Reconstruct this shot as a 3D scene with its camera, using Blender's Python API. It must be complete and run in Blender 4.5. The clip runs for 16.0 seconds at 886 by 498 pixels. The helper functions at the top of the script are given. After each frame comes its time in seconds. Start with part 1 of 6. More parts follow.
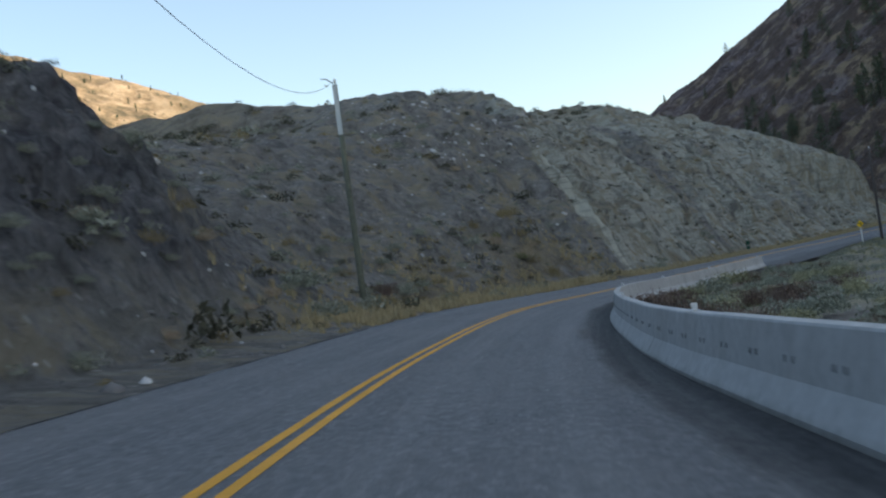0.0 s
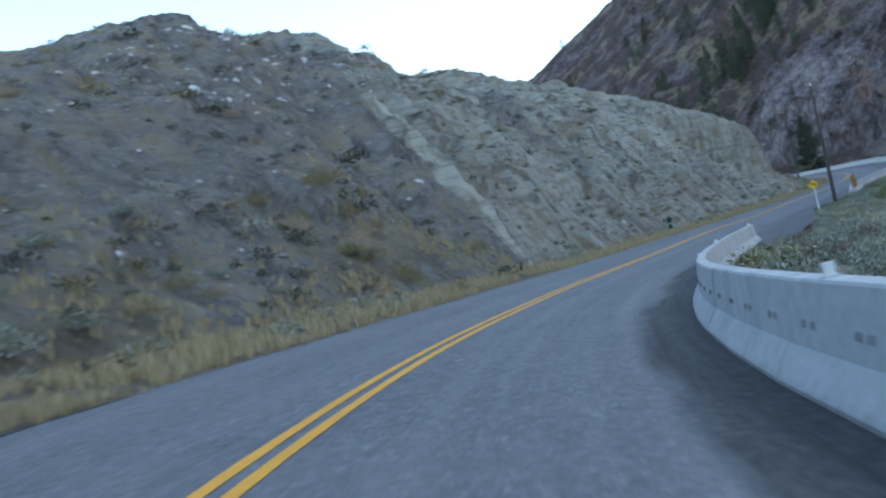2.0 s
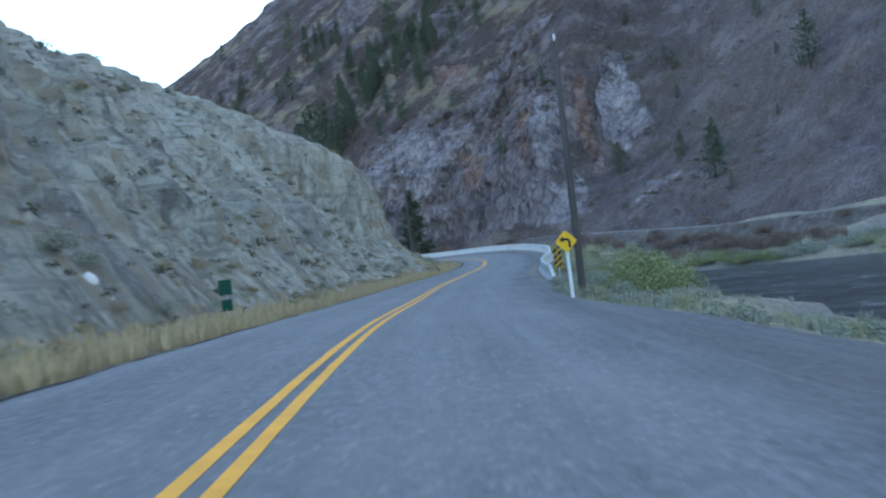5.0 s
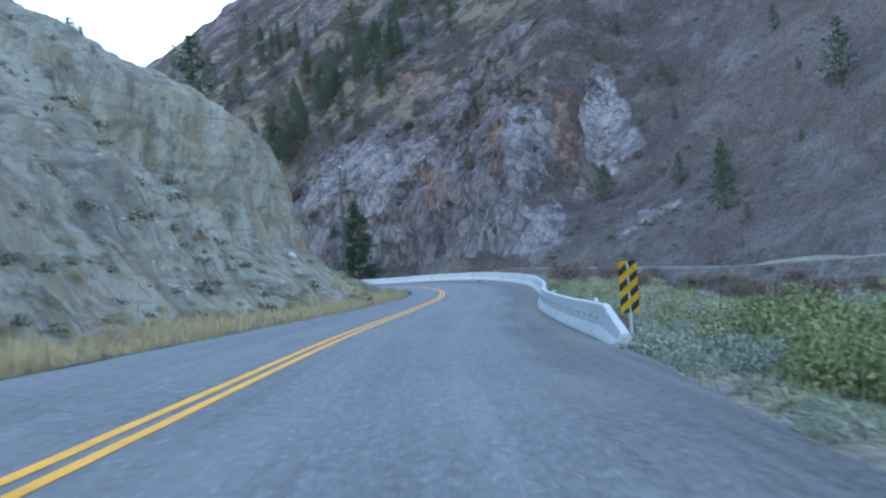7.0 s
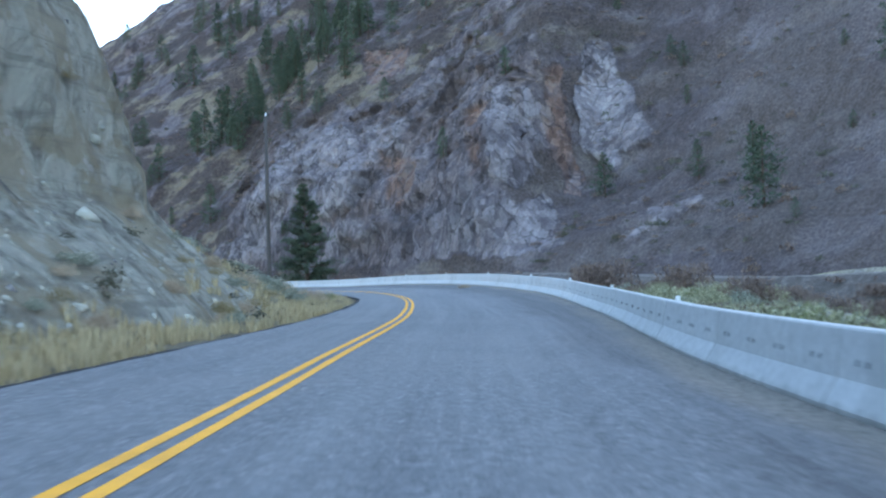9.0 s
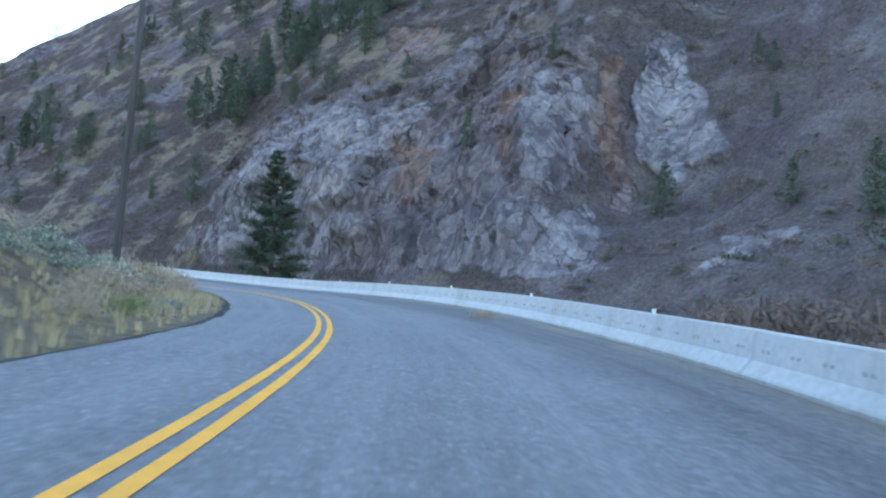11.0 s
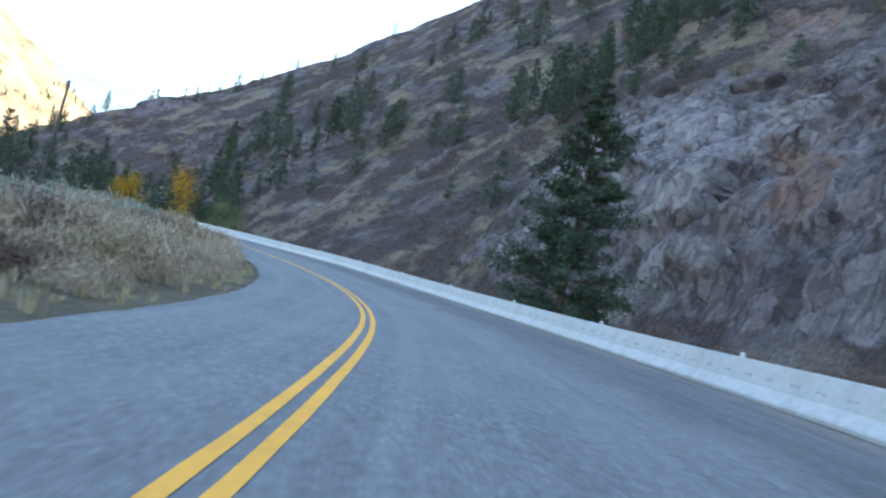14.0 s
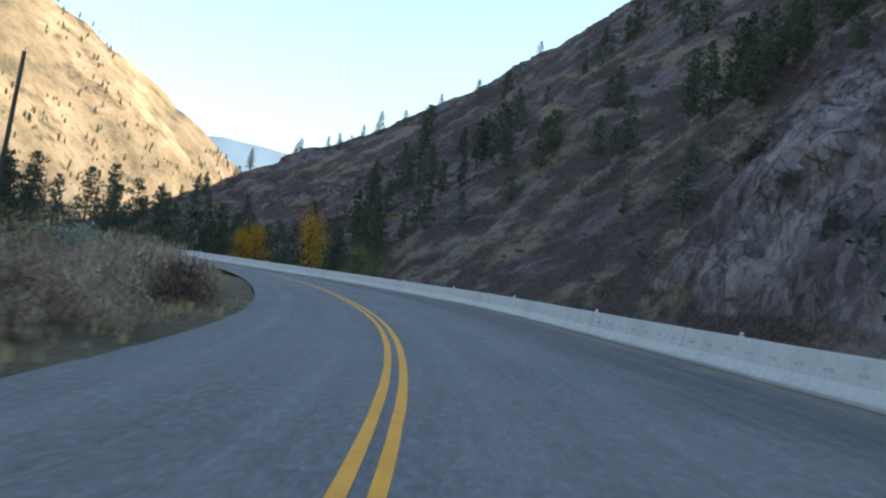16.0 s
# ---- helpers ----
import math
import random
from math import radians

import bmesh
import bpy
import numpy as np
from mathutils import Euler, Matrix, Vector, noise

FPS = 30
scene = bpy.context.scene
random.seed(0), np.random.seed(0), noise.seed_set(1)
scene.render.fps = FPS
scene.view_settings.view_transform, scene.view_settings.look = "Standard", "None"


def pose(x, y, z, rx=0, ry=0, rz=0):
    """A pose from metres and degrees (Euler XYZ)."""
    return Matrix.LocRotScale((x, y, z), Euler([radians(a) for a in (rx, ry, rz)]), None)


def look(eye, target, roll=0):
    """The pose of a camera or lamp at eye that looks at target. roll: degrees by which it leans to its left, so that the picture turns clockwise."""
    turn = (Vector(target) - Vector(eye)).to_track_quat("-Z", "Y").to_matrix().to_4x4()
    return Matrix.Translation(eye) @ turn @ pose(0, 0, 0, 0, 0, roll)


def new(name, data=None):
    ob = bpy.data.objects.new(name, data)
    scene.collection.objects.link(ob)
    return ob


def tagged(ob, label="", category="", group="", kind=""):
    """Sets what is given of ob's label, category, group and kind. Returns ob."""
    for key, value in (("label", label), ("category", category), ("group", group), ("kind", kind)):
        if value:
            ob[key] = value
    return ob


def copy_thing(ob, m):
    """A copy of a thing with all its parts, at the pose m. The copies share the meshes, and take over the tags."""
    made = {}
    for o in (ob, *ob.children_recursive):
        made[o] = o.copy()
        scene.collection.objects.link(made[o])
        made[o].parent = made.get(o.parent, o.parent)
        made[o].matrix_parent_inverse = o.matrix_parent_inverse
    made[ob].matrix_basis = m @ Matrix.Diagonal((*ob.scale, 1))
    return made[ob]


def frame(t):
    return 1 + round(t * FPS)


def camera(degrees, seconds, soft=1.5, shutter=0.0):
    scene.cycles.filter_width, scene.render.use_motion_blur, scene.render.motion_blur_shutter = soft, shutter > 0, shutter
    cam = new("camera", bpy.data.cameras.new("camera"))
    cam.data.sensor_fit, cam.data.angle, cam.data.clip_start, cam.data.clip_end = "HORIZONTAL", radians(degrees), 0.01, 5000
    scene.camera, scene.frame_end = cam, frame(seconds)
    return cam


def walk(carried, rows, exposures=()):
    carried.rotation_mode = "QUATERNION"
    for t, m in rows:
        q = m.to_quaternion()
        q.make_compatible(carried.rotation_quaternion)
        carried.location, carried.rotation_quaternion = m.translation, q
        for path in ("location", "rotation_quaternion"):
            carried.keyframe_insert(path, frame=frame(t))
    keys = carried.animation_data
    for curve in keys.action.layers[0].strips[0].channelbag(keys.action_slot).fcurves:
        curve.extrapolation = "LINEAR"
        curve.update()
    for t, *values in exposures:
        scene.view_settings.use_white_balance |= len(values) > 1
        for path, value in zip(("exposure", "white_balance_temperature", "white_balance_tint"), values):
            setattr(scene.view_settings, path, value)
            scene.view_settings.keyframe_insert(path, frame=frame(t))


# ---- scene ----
import itertools

# ---------------------------------------------------------------- the camera and its ride
cam = camera(44.1, 16.0, soft=2.2, shutter=0.3)
# seconds, eye x y z, turn about x y z in degrees
RIDE = [
    (0.0, 0.00, 0.00, 1.40, 92.42, 8.70, 0.32),
    (0.5, 0.25, 7.96, 1.37, 92.21, 8.01, -1.68),
    (1.0, 0.76, 15.97, 1.36, 92.03, 8.43, -3.77),
    (1.5, 1.59, 23.83, 1.32, 91.79, 8.84, -5.69),
    (2.0, 2.77, 31.71, 1.30, 91.71, 12.99, -7.64),
    (2.5, 4.35, 39.53, 1.29, 91.98, 16.63, -11.31),
    (3.0, 6.34, 47.24, 1.26, 91.78, 17.28, -15.15),
    (3.5, 8.81, 54.77, 1.30, 91.52, 18.58, -19.14),
    (4.0, 11.95, 62.40, 1.26, 91.25, 18.12, -23.33),
    (4.5, 15.67, 70.03, 1.27, 91.47, 12.73, -27.53),
    (5.0, 19.77, 77.53, 1.37, 91.70, 7.43, -29.90),
    (7.5, 42.21, 113.43, 1.76, 93.37, 3.45, -32.80),
    (8.0, 46.28, 119.96, 1.92, 93.51, 2.85, -33.47),
    (8.5, 50.28, 126.49, 2.10, 93.34, 2.87, -33.82),
    (11.0, 73.61, 160.68, 3.31, 94.24, -4.59, -34.01),
    (11.5, 77.73, 167.07, 3.62, 94.26, -6.42, -32.60),
    (12.0, 81.64, 173.71, 3.92, 94.49, -9.40, -31.23),
    (12.5, 85.49, 180.54, 4.37, 94.46, -13.18, -28.61),
    (13.0, 89.04, 188.05, 4.64, 94.23, -16.18, -25.42),
    (13.5, 92.28, 196.16, 4.96, 93.99, -15.76, -21.28),
    (14.0, 95.25, 204.66, 5.26, 93.66, -13.53, -17.92),
    (14.5, 97.92, 213.29, 5.56, 93.39, -8.93, -14.34),
    (15.0, 100.22, 221.99, 5.82, 93.56, -6.98, -12.11),
    (15.5, 102.22, 230.69, 6.10, 93.80, -7.95, -10.55),
    (16.0, 103.92, 239.48, 6.39, 94.00, -8.68, -8.79),
]
walk(cam, [(t, pose(x, y, z, rx, ry, rz)) for t, x, y, z, rx, ry, rz in RIDE],
     [(0.0, 1.05, 7000, 8), (1.0, 1.35, 6900, 11), (1.5, 1.72, 6450, 5), (2.5, 2.05, 6150, 5), (3.5, 2.1, 6050, 4), (4.5, 2.15, 6000, 4), (5.0, 2.3, 6000, 4), (8.0, 2.75, 6150, 5), (11.0, 2.75, 6100, 5), (12.5, 2.75, 6100, 4), (13.5, 2.71, 6150, 5), (14.5, 2.27, 6300, 6), (15.5, 1.65, 6500, 6), (16.0, 1.5, 6600, 6)])

# ---------------------------------------------------------------- light: a clear low morning sun behind the eastern mountain
SUN_EL, SUN_AZ = 21.0, 98.0          # degrees above the horizon; clockwise from +y
world = bpy.data.worlds.new("sky")
scene.world = world
world.use_nodes = True
wn = world.node_tree.nodes
sky = wn.new("ShaderNodeTexSky")
sky.sky_type, sky.sun_disc = "NISHITA", False
sky.sun_elevation, sky.sun_rotation = radians(SUN_EL), radians(SUN_AZ)
sky.air_density, sky.dust_density, sky.ozone_density = 1.0, 1.5, 1.0
wn["Background"].inputs["Strength"].default_value = 0.15
world.node_tree.links.new(sky.outputs["Color"], wn["Background"].inputs["Color"])
sun_dir = Vector((math.sin(radians(SUN_AZ)) * math.cos(radians(SUN_EL)), math.cos(radians(SUN_AZ)) * math.cos(radians(SUN_EL)), math.sin(radians(SUN_EL))))
sun = new("sun", bpy.data.lights.new("sun", "SUN"))
sun.data.energy, sun.data.angle, sun.data.color = 3.2, radians(0.5), (1.0, 0.87, 0.72)
sun.matrix_world = look(sun_dir * 500, (0, 0, 0))


# ---------------------------------------------------------------- materials
def ramp(nt, fac, stops):
    r = nt.nodes.new("ShaderNodeValToRGB")
    while len(r.color_ramp.elements) < len(stops):
        r.color_ramp.elements.new(0.5)
    for el, (pos, col) in zip(r.color_ramp.elements, stops):
        el.position, el.color = pos, (*col, 1) if len(col) == 3 else col
    nt.links.new(fac, r.inputs["Fac"])
    return r.outputs["Color"]


def tex_noise(nt, scale, detail=6, rough=0.6, coord=None, dist=0.0):
    n = nt.nodes.new("ShaderNodeTexNoise")
    n.inputs["Scale"].default_value, n.inputs["Detail"].default_value = scale, detail
    n.inputs["Roughness"].default_value, n.inputs["Distortion"].default_value = rough, dist
    if coord is not None:
        nt.links.new(coord, n.inputs["Vector"])
    return n.outputs["Fac"]


def mixc(nt, fac, a, b, mode="MIX"):
    m = nt.nodes.new("ShaderNodeMix")
    m.data_type, m.blend_type = "RGBA", mode
    for sock, val in ((m.inputs[0], fac), (m.inputs[6], a), (m.inputs[7], b)):
        if isinstance(val, (int, float)):
            sock.default_value = val
        elif isinstance(val, tuple):
            sock.default_value = (*val, 1)
        else:
            nt.links.new(val, sock)
    return m.outputs[2]


def math_node(nt, op, a, b=0.0):
    m = nt.nodes.new("ShaderNodeMath")
    m.operation = op
    for sock, val in ((m.inputs[0], a), (m.inputs[1], b)):
        if isinstance(val, (int, float)):
            sock.default_value = val
        else:
            nt.links.new(val, sock)
    return m.outputs[0]


def base(name, rough=0.9, metal=0.0):
    m = bpy.data.materials.new(name)
    m.use_nodes = True
    nt = m.node_tree
    b = nt.nodes["Principled BSDF"]
    b.inputs["Roughness"].default_value, b.inputs["Metallic"].default_value = rough, metal
    b.inputs["Specular IOR Level"].default_value = 0.25
    return m, nt, b


def world_pos(nt, sx=1.0, sy=1.0, sz=1.0, rot=(0, 0, 0)):
    g = nt.nodes.new("ShaderNodeNewGeometry")
    mp = nt.nodes.new("ShaderNodeMapping")
    mp.inputs["Scale"].default_value = (sx, sy, sz)
    mp.inputs["Rotation"].default_value = rot
    nt.links.new(g.outputs["Position"], mp.inputs["Vector"])
    return mp.outputs["Vector"]


def bump(nt, b, height, strength=0.4, distance=0.05):
    n = nt.nodes.new("ShaderNodeBump")
    n.inputs["Strength"].default_value, n.inputs["Distance"].default_value = strength, distance
    nt.links.new(height, n.inputs["Height"])
    nt.links.new(n.outputs["Normal"], b.inputs["Normal"])


def simple(name, col, rough=0.7, var=0.25, scale=6.0, metal=0.0, bumpy=0.15, objvar=0.0):
    """A plain surface with mottling at two scales."""
    m, nt, b = base(name, rough, metal)
    co = nt.nodes.new("ShaderNodeTexCoord").outputs["Object"]
    f = tex_noise(nt, scale, 8, 0.7, co)
    f2 = tex_noise(nt, scale * 0.17, 3, 0.5, co)
    f = math_node(nt, "ADD", math_node(nt, "MULTIPLY", f, 0.6), math_node(nt, "MULTIPLY", f2, 0.4))
    lo, hi = tuple(c * (1 - var) for c in col), tuple(min(1, c * (1 + var)) for c in col)
    c = ramp(nt, f, [(0.3, lo), (0.7, hi)])
    if objvar:
        oi = nt.nodes.new("ShaderNodeObjectInfo").outputs["Random"]
        c = mixc(nt, math_node(nt, "MULTIPLY", oi, objvar), c, tuple(x * 0.45 for x in col))
    nt.links.new(c, b.inputs["Base Color"])
    if bumpy:
        bump(nt, b, f, bumpy, 0.02)
    return m


def foliage(name, cols, rough=0.75, isl=True):
    """Leaves: each little clump takes its own tone."""
    m, nt, b = base(name, rough)
    g = nt.nodes.new("ShaderNodeNewGeometry")
    oi = nt.nodes.new("ShaderNodeObjectInfo").outputs["Random"]
    f = math_node(nt, "ADD", math_node(nt, "MULTIPLY", g.outputs["Random Per Island"], 0.75), math_node(nt, "MULTIPLY", oi, 0.25))
    c = ramp(nt, f, [(i / (len(cols) - 1), c) for i, c in enumerate(cols)])
    nt.links.new(c, b.inputs["Base Color"])
    return m


def asphalt_material():
    """Worn chip seal; the attribute tone turns it into the darker, coarser shoulder."""
    m, nt, b = base("asphalt", 0.8)
    p = world_pos(nt)
    uv = nt.nodes.new("ShaderNodeUVMap").outputs["UV"]
    mp = nt.nodes.new("ShaderNodeMapping")
    mp.inputs["Scale"].default_value = (3.4, 0.06, 1.0)
    nt.links.new(uv, mp.inputs["Vector"])
    streak = tex_noise(nt, 1.0, 7, 0.72, mp.outputs["Vector"])
    grain = tex_noise(nt, 38.0, 5, 0.85, p)
    chips = tex_noise(nt, 9.0, 4, 0.8, p)
    big = tex_noise(nt, 0.22, 5, 0.6, p)
    v = nt.nodes.new("ShaderNodeTexVoronoi")
    v.inputs["Scale"].default_value = 26.0
    nt.links.new(p, v.inputs["Vector"])
    f = math_node(nt, "ADD", math_node(nt, "MULTIPLY", grain, 0.44), math_node(nt, "ADD", math_node(nt, "MULTIPLY", streak, 0.14), math_node(nt, "MULTIPLY", chips, 0.42)))
    c = ramp(nt, f, [(0.41, (0.072, 0.075, 0.078)), (0.50, (0.143, 0.148, 0.151)), (0.59, (0.248, 0.253, 0.255))])
    c = mixc(nt, ramp(nt, big, [(0.4, (0, 0, 0)), (0.66, (0.5, 0.5, 0.5))]), c, (0.195, 0.193, 0.19))
    stone = ramp(nt, v.outputs["Color"], [(0.78, (0, 0, 0)), (0.9, (1, 1, 1))])
    c = mixc(nt, math_node(nt, "MULTIPLY", stone, 0.55), c, (0.36, 0.35, 0.335))
    # wheel paths polished a little lighter
    sep = nt.nodes.new("ShaderNodeSeparateXYZ")
    nt.links.new(uv, sep.inputs[0])
    wp = ramp(nt, math_node(nt, "ABSOLUTE", math_node(nt, "SUBTRACT", math_node(nt, "ABSOLUTE", math_node(nt, "SUBTRACT", math_node(nt, "ABSOLUTE", sep.outputs["X"]), 1.75)), 0.8)), [(0.0, (1, 1, 1)), (0.45, (0, 0, 0))])
    c = mixc(nt, math_node(nt, "MULTIPLY", math_node(nt, "MULTIPLY", wp, streak), 0.35), c, (0.26, 0.258, 0.255))
    at = nt.nodes.new("ShaderNodeAttribute")
    at.attribute_name = "tone"
    dirt = ramp(nt, math_node(nt, "ADD", math_node(nt, "MULTIPLY", chips, 0.5), math_node(nt, "MULTIPLY", streak, 0.5)), [(0.4, (0.032, 0.031, 0.03)), (0.5, (0.065, 0.063, 0.061)), (0.62, (0.13, 0.124, 0.116))])
    c = mixc(nt, at.outputs["Fac"], c, dirt)
    asd = nt.nodes.new("ShaderNodeAttribute")
    asd.attribute_name = "sand"
    c = mixc(nt, math_node(nt, "MULTIPLY", asd.outputs["Fac"], 0.85), c, ramp(nt, chips, [(0.35, (0.12, 0.104, 0.082)), (0.65, (0.29, 0.255, 0.205))]))
    nt.links.new(c, b.inputs["Base Color"])
    bump(nt, b, math_node(nt, "ADD", grain, v.outputs["Distance"]), 0.6, 0.014)
    return m


def gravel_material(name, lo, mid_, hi, scale=22.0):
    m, nt, b = base(name, 0.95)
    p = world_pos(nt)
    g = tex_noise(nt, scale, 6, 0.75, p)
    big = tex_noise(nt, 0.7, 5, 0.6, p)
    f = math_node(nt, "ADD", math_node(nt, "MULTIPLY", g, 0.55), math_node(nt, "MULTIPLY", big, 0.45))
    nt.links.new(ramp(nt, f, [(0.32, lo), (0.5, mid_), (0.68, hi)]), b.inputs["Base Color"])
    bump(nt, b, g, 0.7, 0.04)
    return m


def earth_material(name, silt, gravel, dry, crust):
    """Cut bank: pale silt crust broken by darker hollows, and grey gravel; run-off combs both aslant down the slope,
    and the streak tone also stands in for gully shading (UV x along the road, y up the slope).
    """
    m, nt, b = base(name, 0.95)
    p = world_pos(nt)
    uv = nt.nodes.new("ShaderNodeUVMap").outputs["UV"]
    turn = nt.nodes.new("ShaderNodeMapping")
    turn.inputs["Rotation"].default_value = (0, 0, radians(20))
    nt.links.new(uv, turn.inputs["Vector"])

    def combed(squeeze):
        mp = nt.nodes.new("ShaderNodeMapping")
        mp.inputs["Scale"].default_value = (1.0, squeeze, 1.0)
        nt.links.new(turn.outputs["Vector"], mp.inputs["Vector"])
        return mp.outputs["Vector"]
    # streak carries gully shading in colour besides the run-off marks
    streak = tex_noise(nt, 0.34, 6, 0.62, combed(0.30), 0.9)
    rill = tex_noise(nt, 0.95, 7, 0.66, combed(0.42), 0.9)
    clod = tex_noise(nt, 2.0, 7, 0.68, combed(0.6), 0.7)
    fine = tex_noise(nt, 7.0, 9, 0.8, p)
    big = tex_noise(nt, 0.14, 6, 0.62, p)
    med = tex_noise(nt, 0.5, 6, 0.62, p, 0.5)
    at = nt.nodes.new("ShaderNodeAttribute")
    at.attribute_name = "tone"
    f = math_node(nt, "ADD", math_node(nt, "MULTIPLY", streak, 0.5), math_node(nt, "MULTIPLY", big, 0.5))
    f = math_node(nt, "ADD", f, math_node(nt, "MULTIPLY", math_node(nt, "SUBTRACT", at.outputs["Fac"], 0.5), 0.7))
    q = math_node(nt, "ADD", math_node(nt, "ADD", math_node(nt, "MULTIPLY", clod, 0.24), math_node(nt, "MULTIPLY", streak, 0.36)), math_node(nt, "ADD", math_node(nt, "MULTIPLY", rill, 0.30), math_node(nt, "MULTIPLY", fine, 0.10)))
    pale = ramp(nt, q, [(0.38, tuple(v * 0.6 for v in crust)), (0.435, crust), (0.478, tuple((a + 2 * d) / 3 for a, d in zip(crust, silt))), (0.505, silt), (0.57, tuple(min(1, v * 1.2) for v in silt))])
    loose = math_node(nt, "ADD", math_node(nt, "MULTIPLY", fine, 0.22), math_node(nt, "ADD", math_node(nt, "MULTIPLY", med, 0.46), math_node(nt, "MULTIPLY", clod, 0.32)))
    stony = ramp(nt, loose, [(0.38, tuple(v * 0.42 for v in gravel)), (0.45, tuple(v * 0.75 for v in gravel)), (0.51, tuple(v * 1.05 for v in gravel)), (0.60, tuple(v * 1.5 for v in gravel))])
    c = mixc(nt, ramp(nt, f, [(0.42, (0, 0, 0)), (0.54, (1, 1, 1))]), stony, pale)
    c = mixc(nt, ramp(nt, med, [(0.50, (0, 0, 0)), (0.60, (0.75, 0.75, 0.75))]), c, dry)
    c = mixc(nt, ramp(nt, math_node(nt, "MULTIPLY", at.outputs["Fac"], 0.5), [(0.0, (0, 0, 0)), (0.56, (0, 0, 0)), (0.72, (0.95, 0.95, 0.95))]), c, tuple(min(1, v * 1.38) for v in silt))
    # stones: scattered cells lighter than the gravel
    v = nt.nodes.new("ShaderNodeTexVoronoi")
    v.inputs["Scale"].default_value = 2.4
    nt.links.new(p, v.inputs["Vector"])
    peb = ramp(nt, v.outputs["Color"], [(0.70, (0, 0, 0)), (0.8, (0.7, 0.7, 0.7))])
    small = ramp(nt, v.outputs["Distance"], [(0.2, (1, 1, 1)), (0.34, (0, 0, 0))])
    c = mixc(nt, math_node(nt, "MULTIPLY", peb, small), c, tuple(min(1, v_ * 1.9) for v_ in gravel))
    bed = tex_noise(nt, 1.0, 6, 0.66, world_pos(nt, 0.22, 0.22, 1.1, (0.06, 0.03, 0)), 0.6)
    c = mixc(nt, ramp(nt, bed, [(0.36, (0.6, 0.6, 0.6)), (0.46, (0, 0, 0))]), c, crust)
    thin = tex_noise(nt, 1.0, 4, 0.6, world_pos(nt, 0.12, 0.12, 2.6, (0.05, 0.03, 0)), 0.3)
    c = mixc(nt, ramp(nt, thin, [(0.36, (0.5, 0.5, 0.5)), (0.42, (0, 0, 0))]), c, tuple(v_ * 1.3 for v_ in crust))
    ag = nt.nodes.new("ShaderNodeAttribute")
    ag.attribute_name = "turf"
    turf = ramp(nt, math_node(nt, "ADD", math_node(nt, "MULTIPLY", fine, 0.6), math_node(nt, "MULTIPLY", med, 0.4)), [(0.35, (0.12, 0.098, 0.064)), (0.5, (0.245, 0.20, 0.128)), (0.66, (0.40, 0.335, 0.215))])
    c = mixc(nt, ag.outputs["Fac"], c, turf)
    ak = nt.nodes.new("ShaderNodeAttribute")
    ak.attribute_name = "slate"
    slate = ramp(nt, math_node(nt, "ADD", math_node(nt, "MULTIPLY", clod, 0.6), math_node(nt, "MULTIPLY", med, 0.4)), [(0.38, (0.05, 0.05, 0.056)), (0.48, (0.125, 0.125, 0.135)), (0.6, (0.24, 0.24, 0.25))])
    c = mixc(nt, ak.outputs["Fac"], c, slate)
    nt.links.new(c, b.inputs["Base Color"])
    h = math_node(nt, "ADD", math_node(nt, "MULTIPLY", rill, 0.7), math_node(nt, "ADD", math_node(nt, "MULTIPLY", clod, 0.5), math_node(nt, "MULTIPLY", fine, 0.15)))
    bump(nt, b, h, 1.0, 1.2)
    return m


def facet_bump(nt, p, scale):
    """Voronoi cells as tilted planes: their height, each cell's own shade, and the distance to its joints."""
    v = nt.nodes.new("ShaderNodeTexVoronoi")
    v.inputs["Scale"].default_value = scale
    e = nt.nodes.new("ShaderNodeTexVoronoi")
    e.feature = "DISTANCE_TO_EDGE"
    e.inputs["Scale"].default_value = scale
    off, tilt, dot = (nt.nodes.new("ShaderNodeVectorMath") for _ in range(3))
    off.operation, tilt.operation, dot.operation = "SUBTRACT", "SUBTRACT", "DOT_PRODUCT"
    tilt.inputs[1].default_value = (0.5, 0.5, 0.5)
    nt.links.new(p, v.inputs["Vector"])
    nt.links.new(p, e.inputs["Vector"])
    nt.links.new(p, off.inputs[0])
    nt.links.new(v.outputs["Position"], off.inputs[1])
    nt.links.new(v.outputs["Color"], tilt.inputs[0])
    nt.links.new(off.outputs[0], dot.inputs[0])
    nt.links.new(tilt.outputs[0], dot.inputs[1])
    sep = nt.nodes.new("ShaderNodeSeparateXYZ")
    nt.links.new(v.outputs["Color"], sep.inputs[0])
    return dot.outputs["Value"], sep.outputs["X"], e.outputs["Distance"]


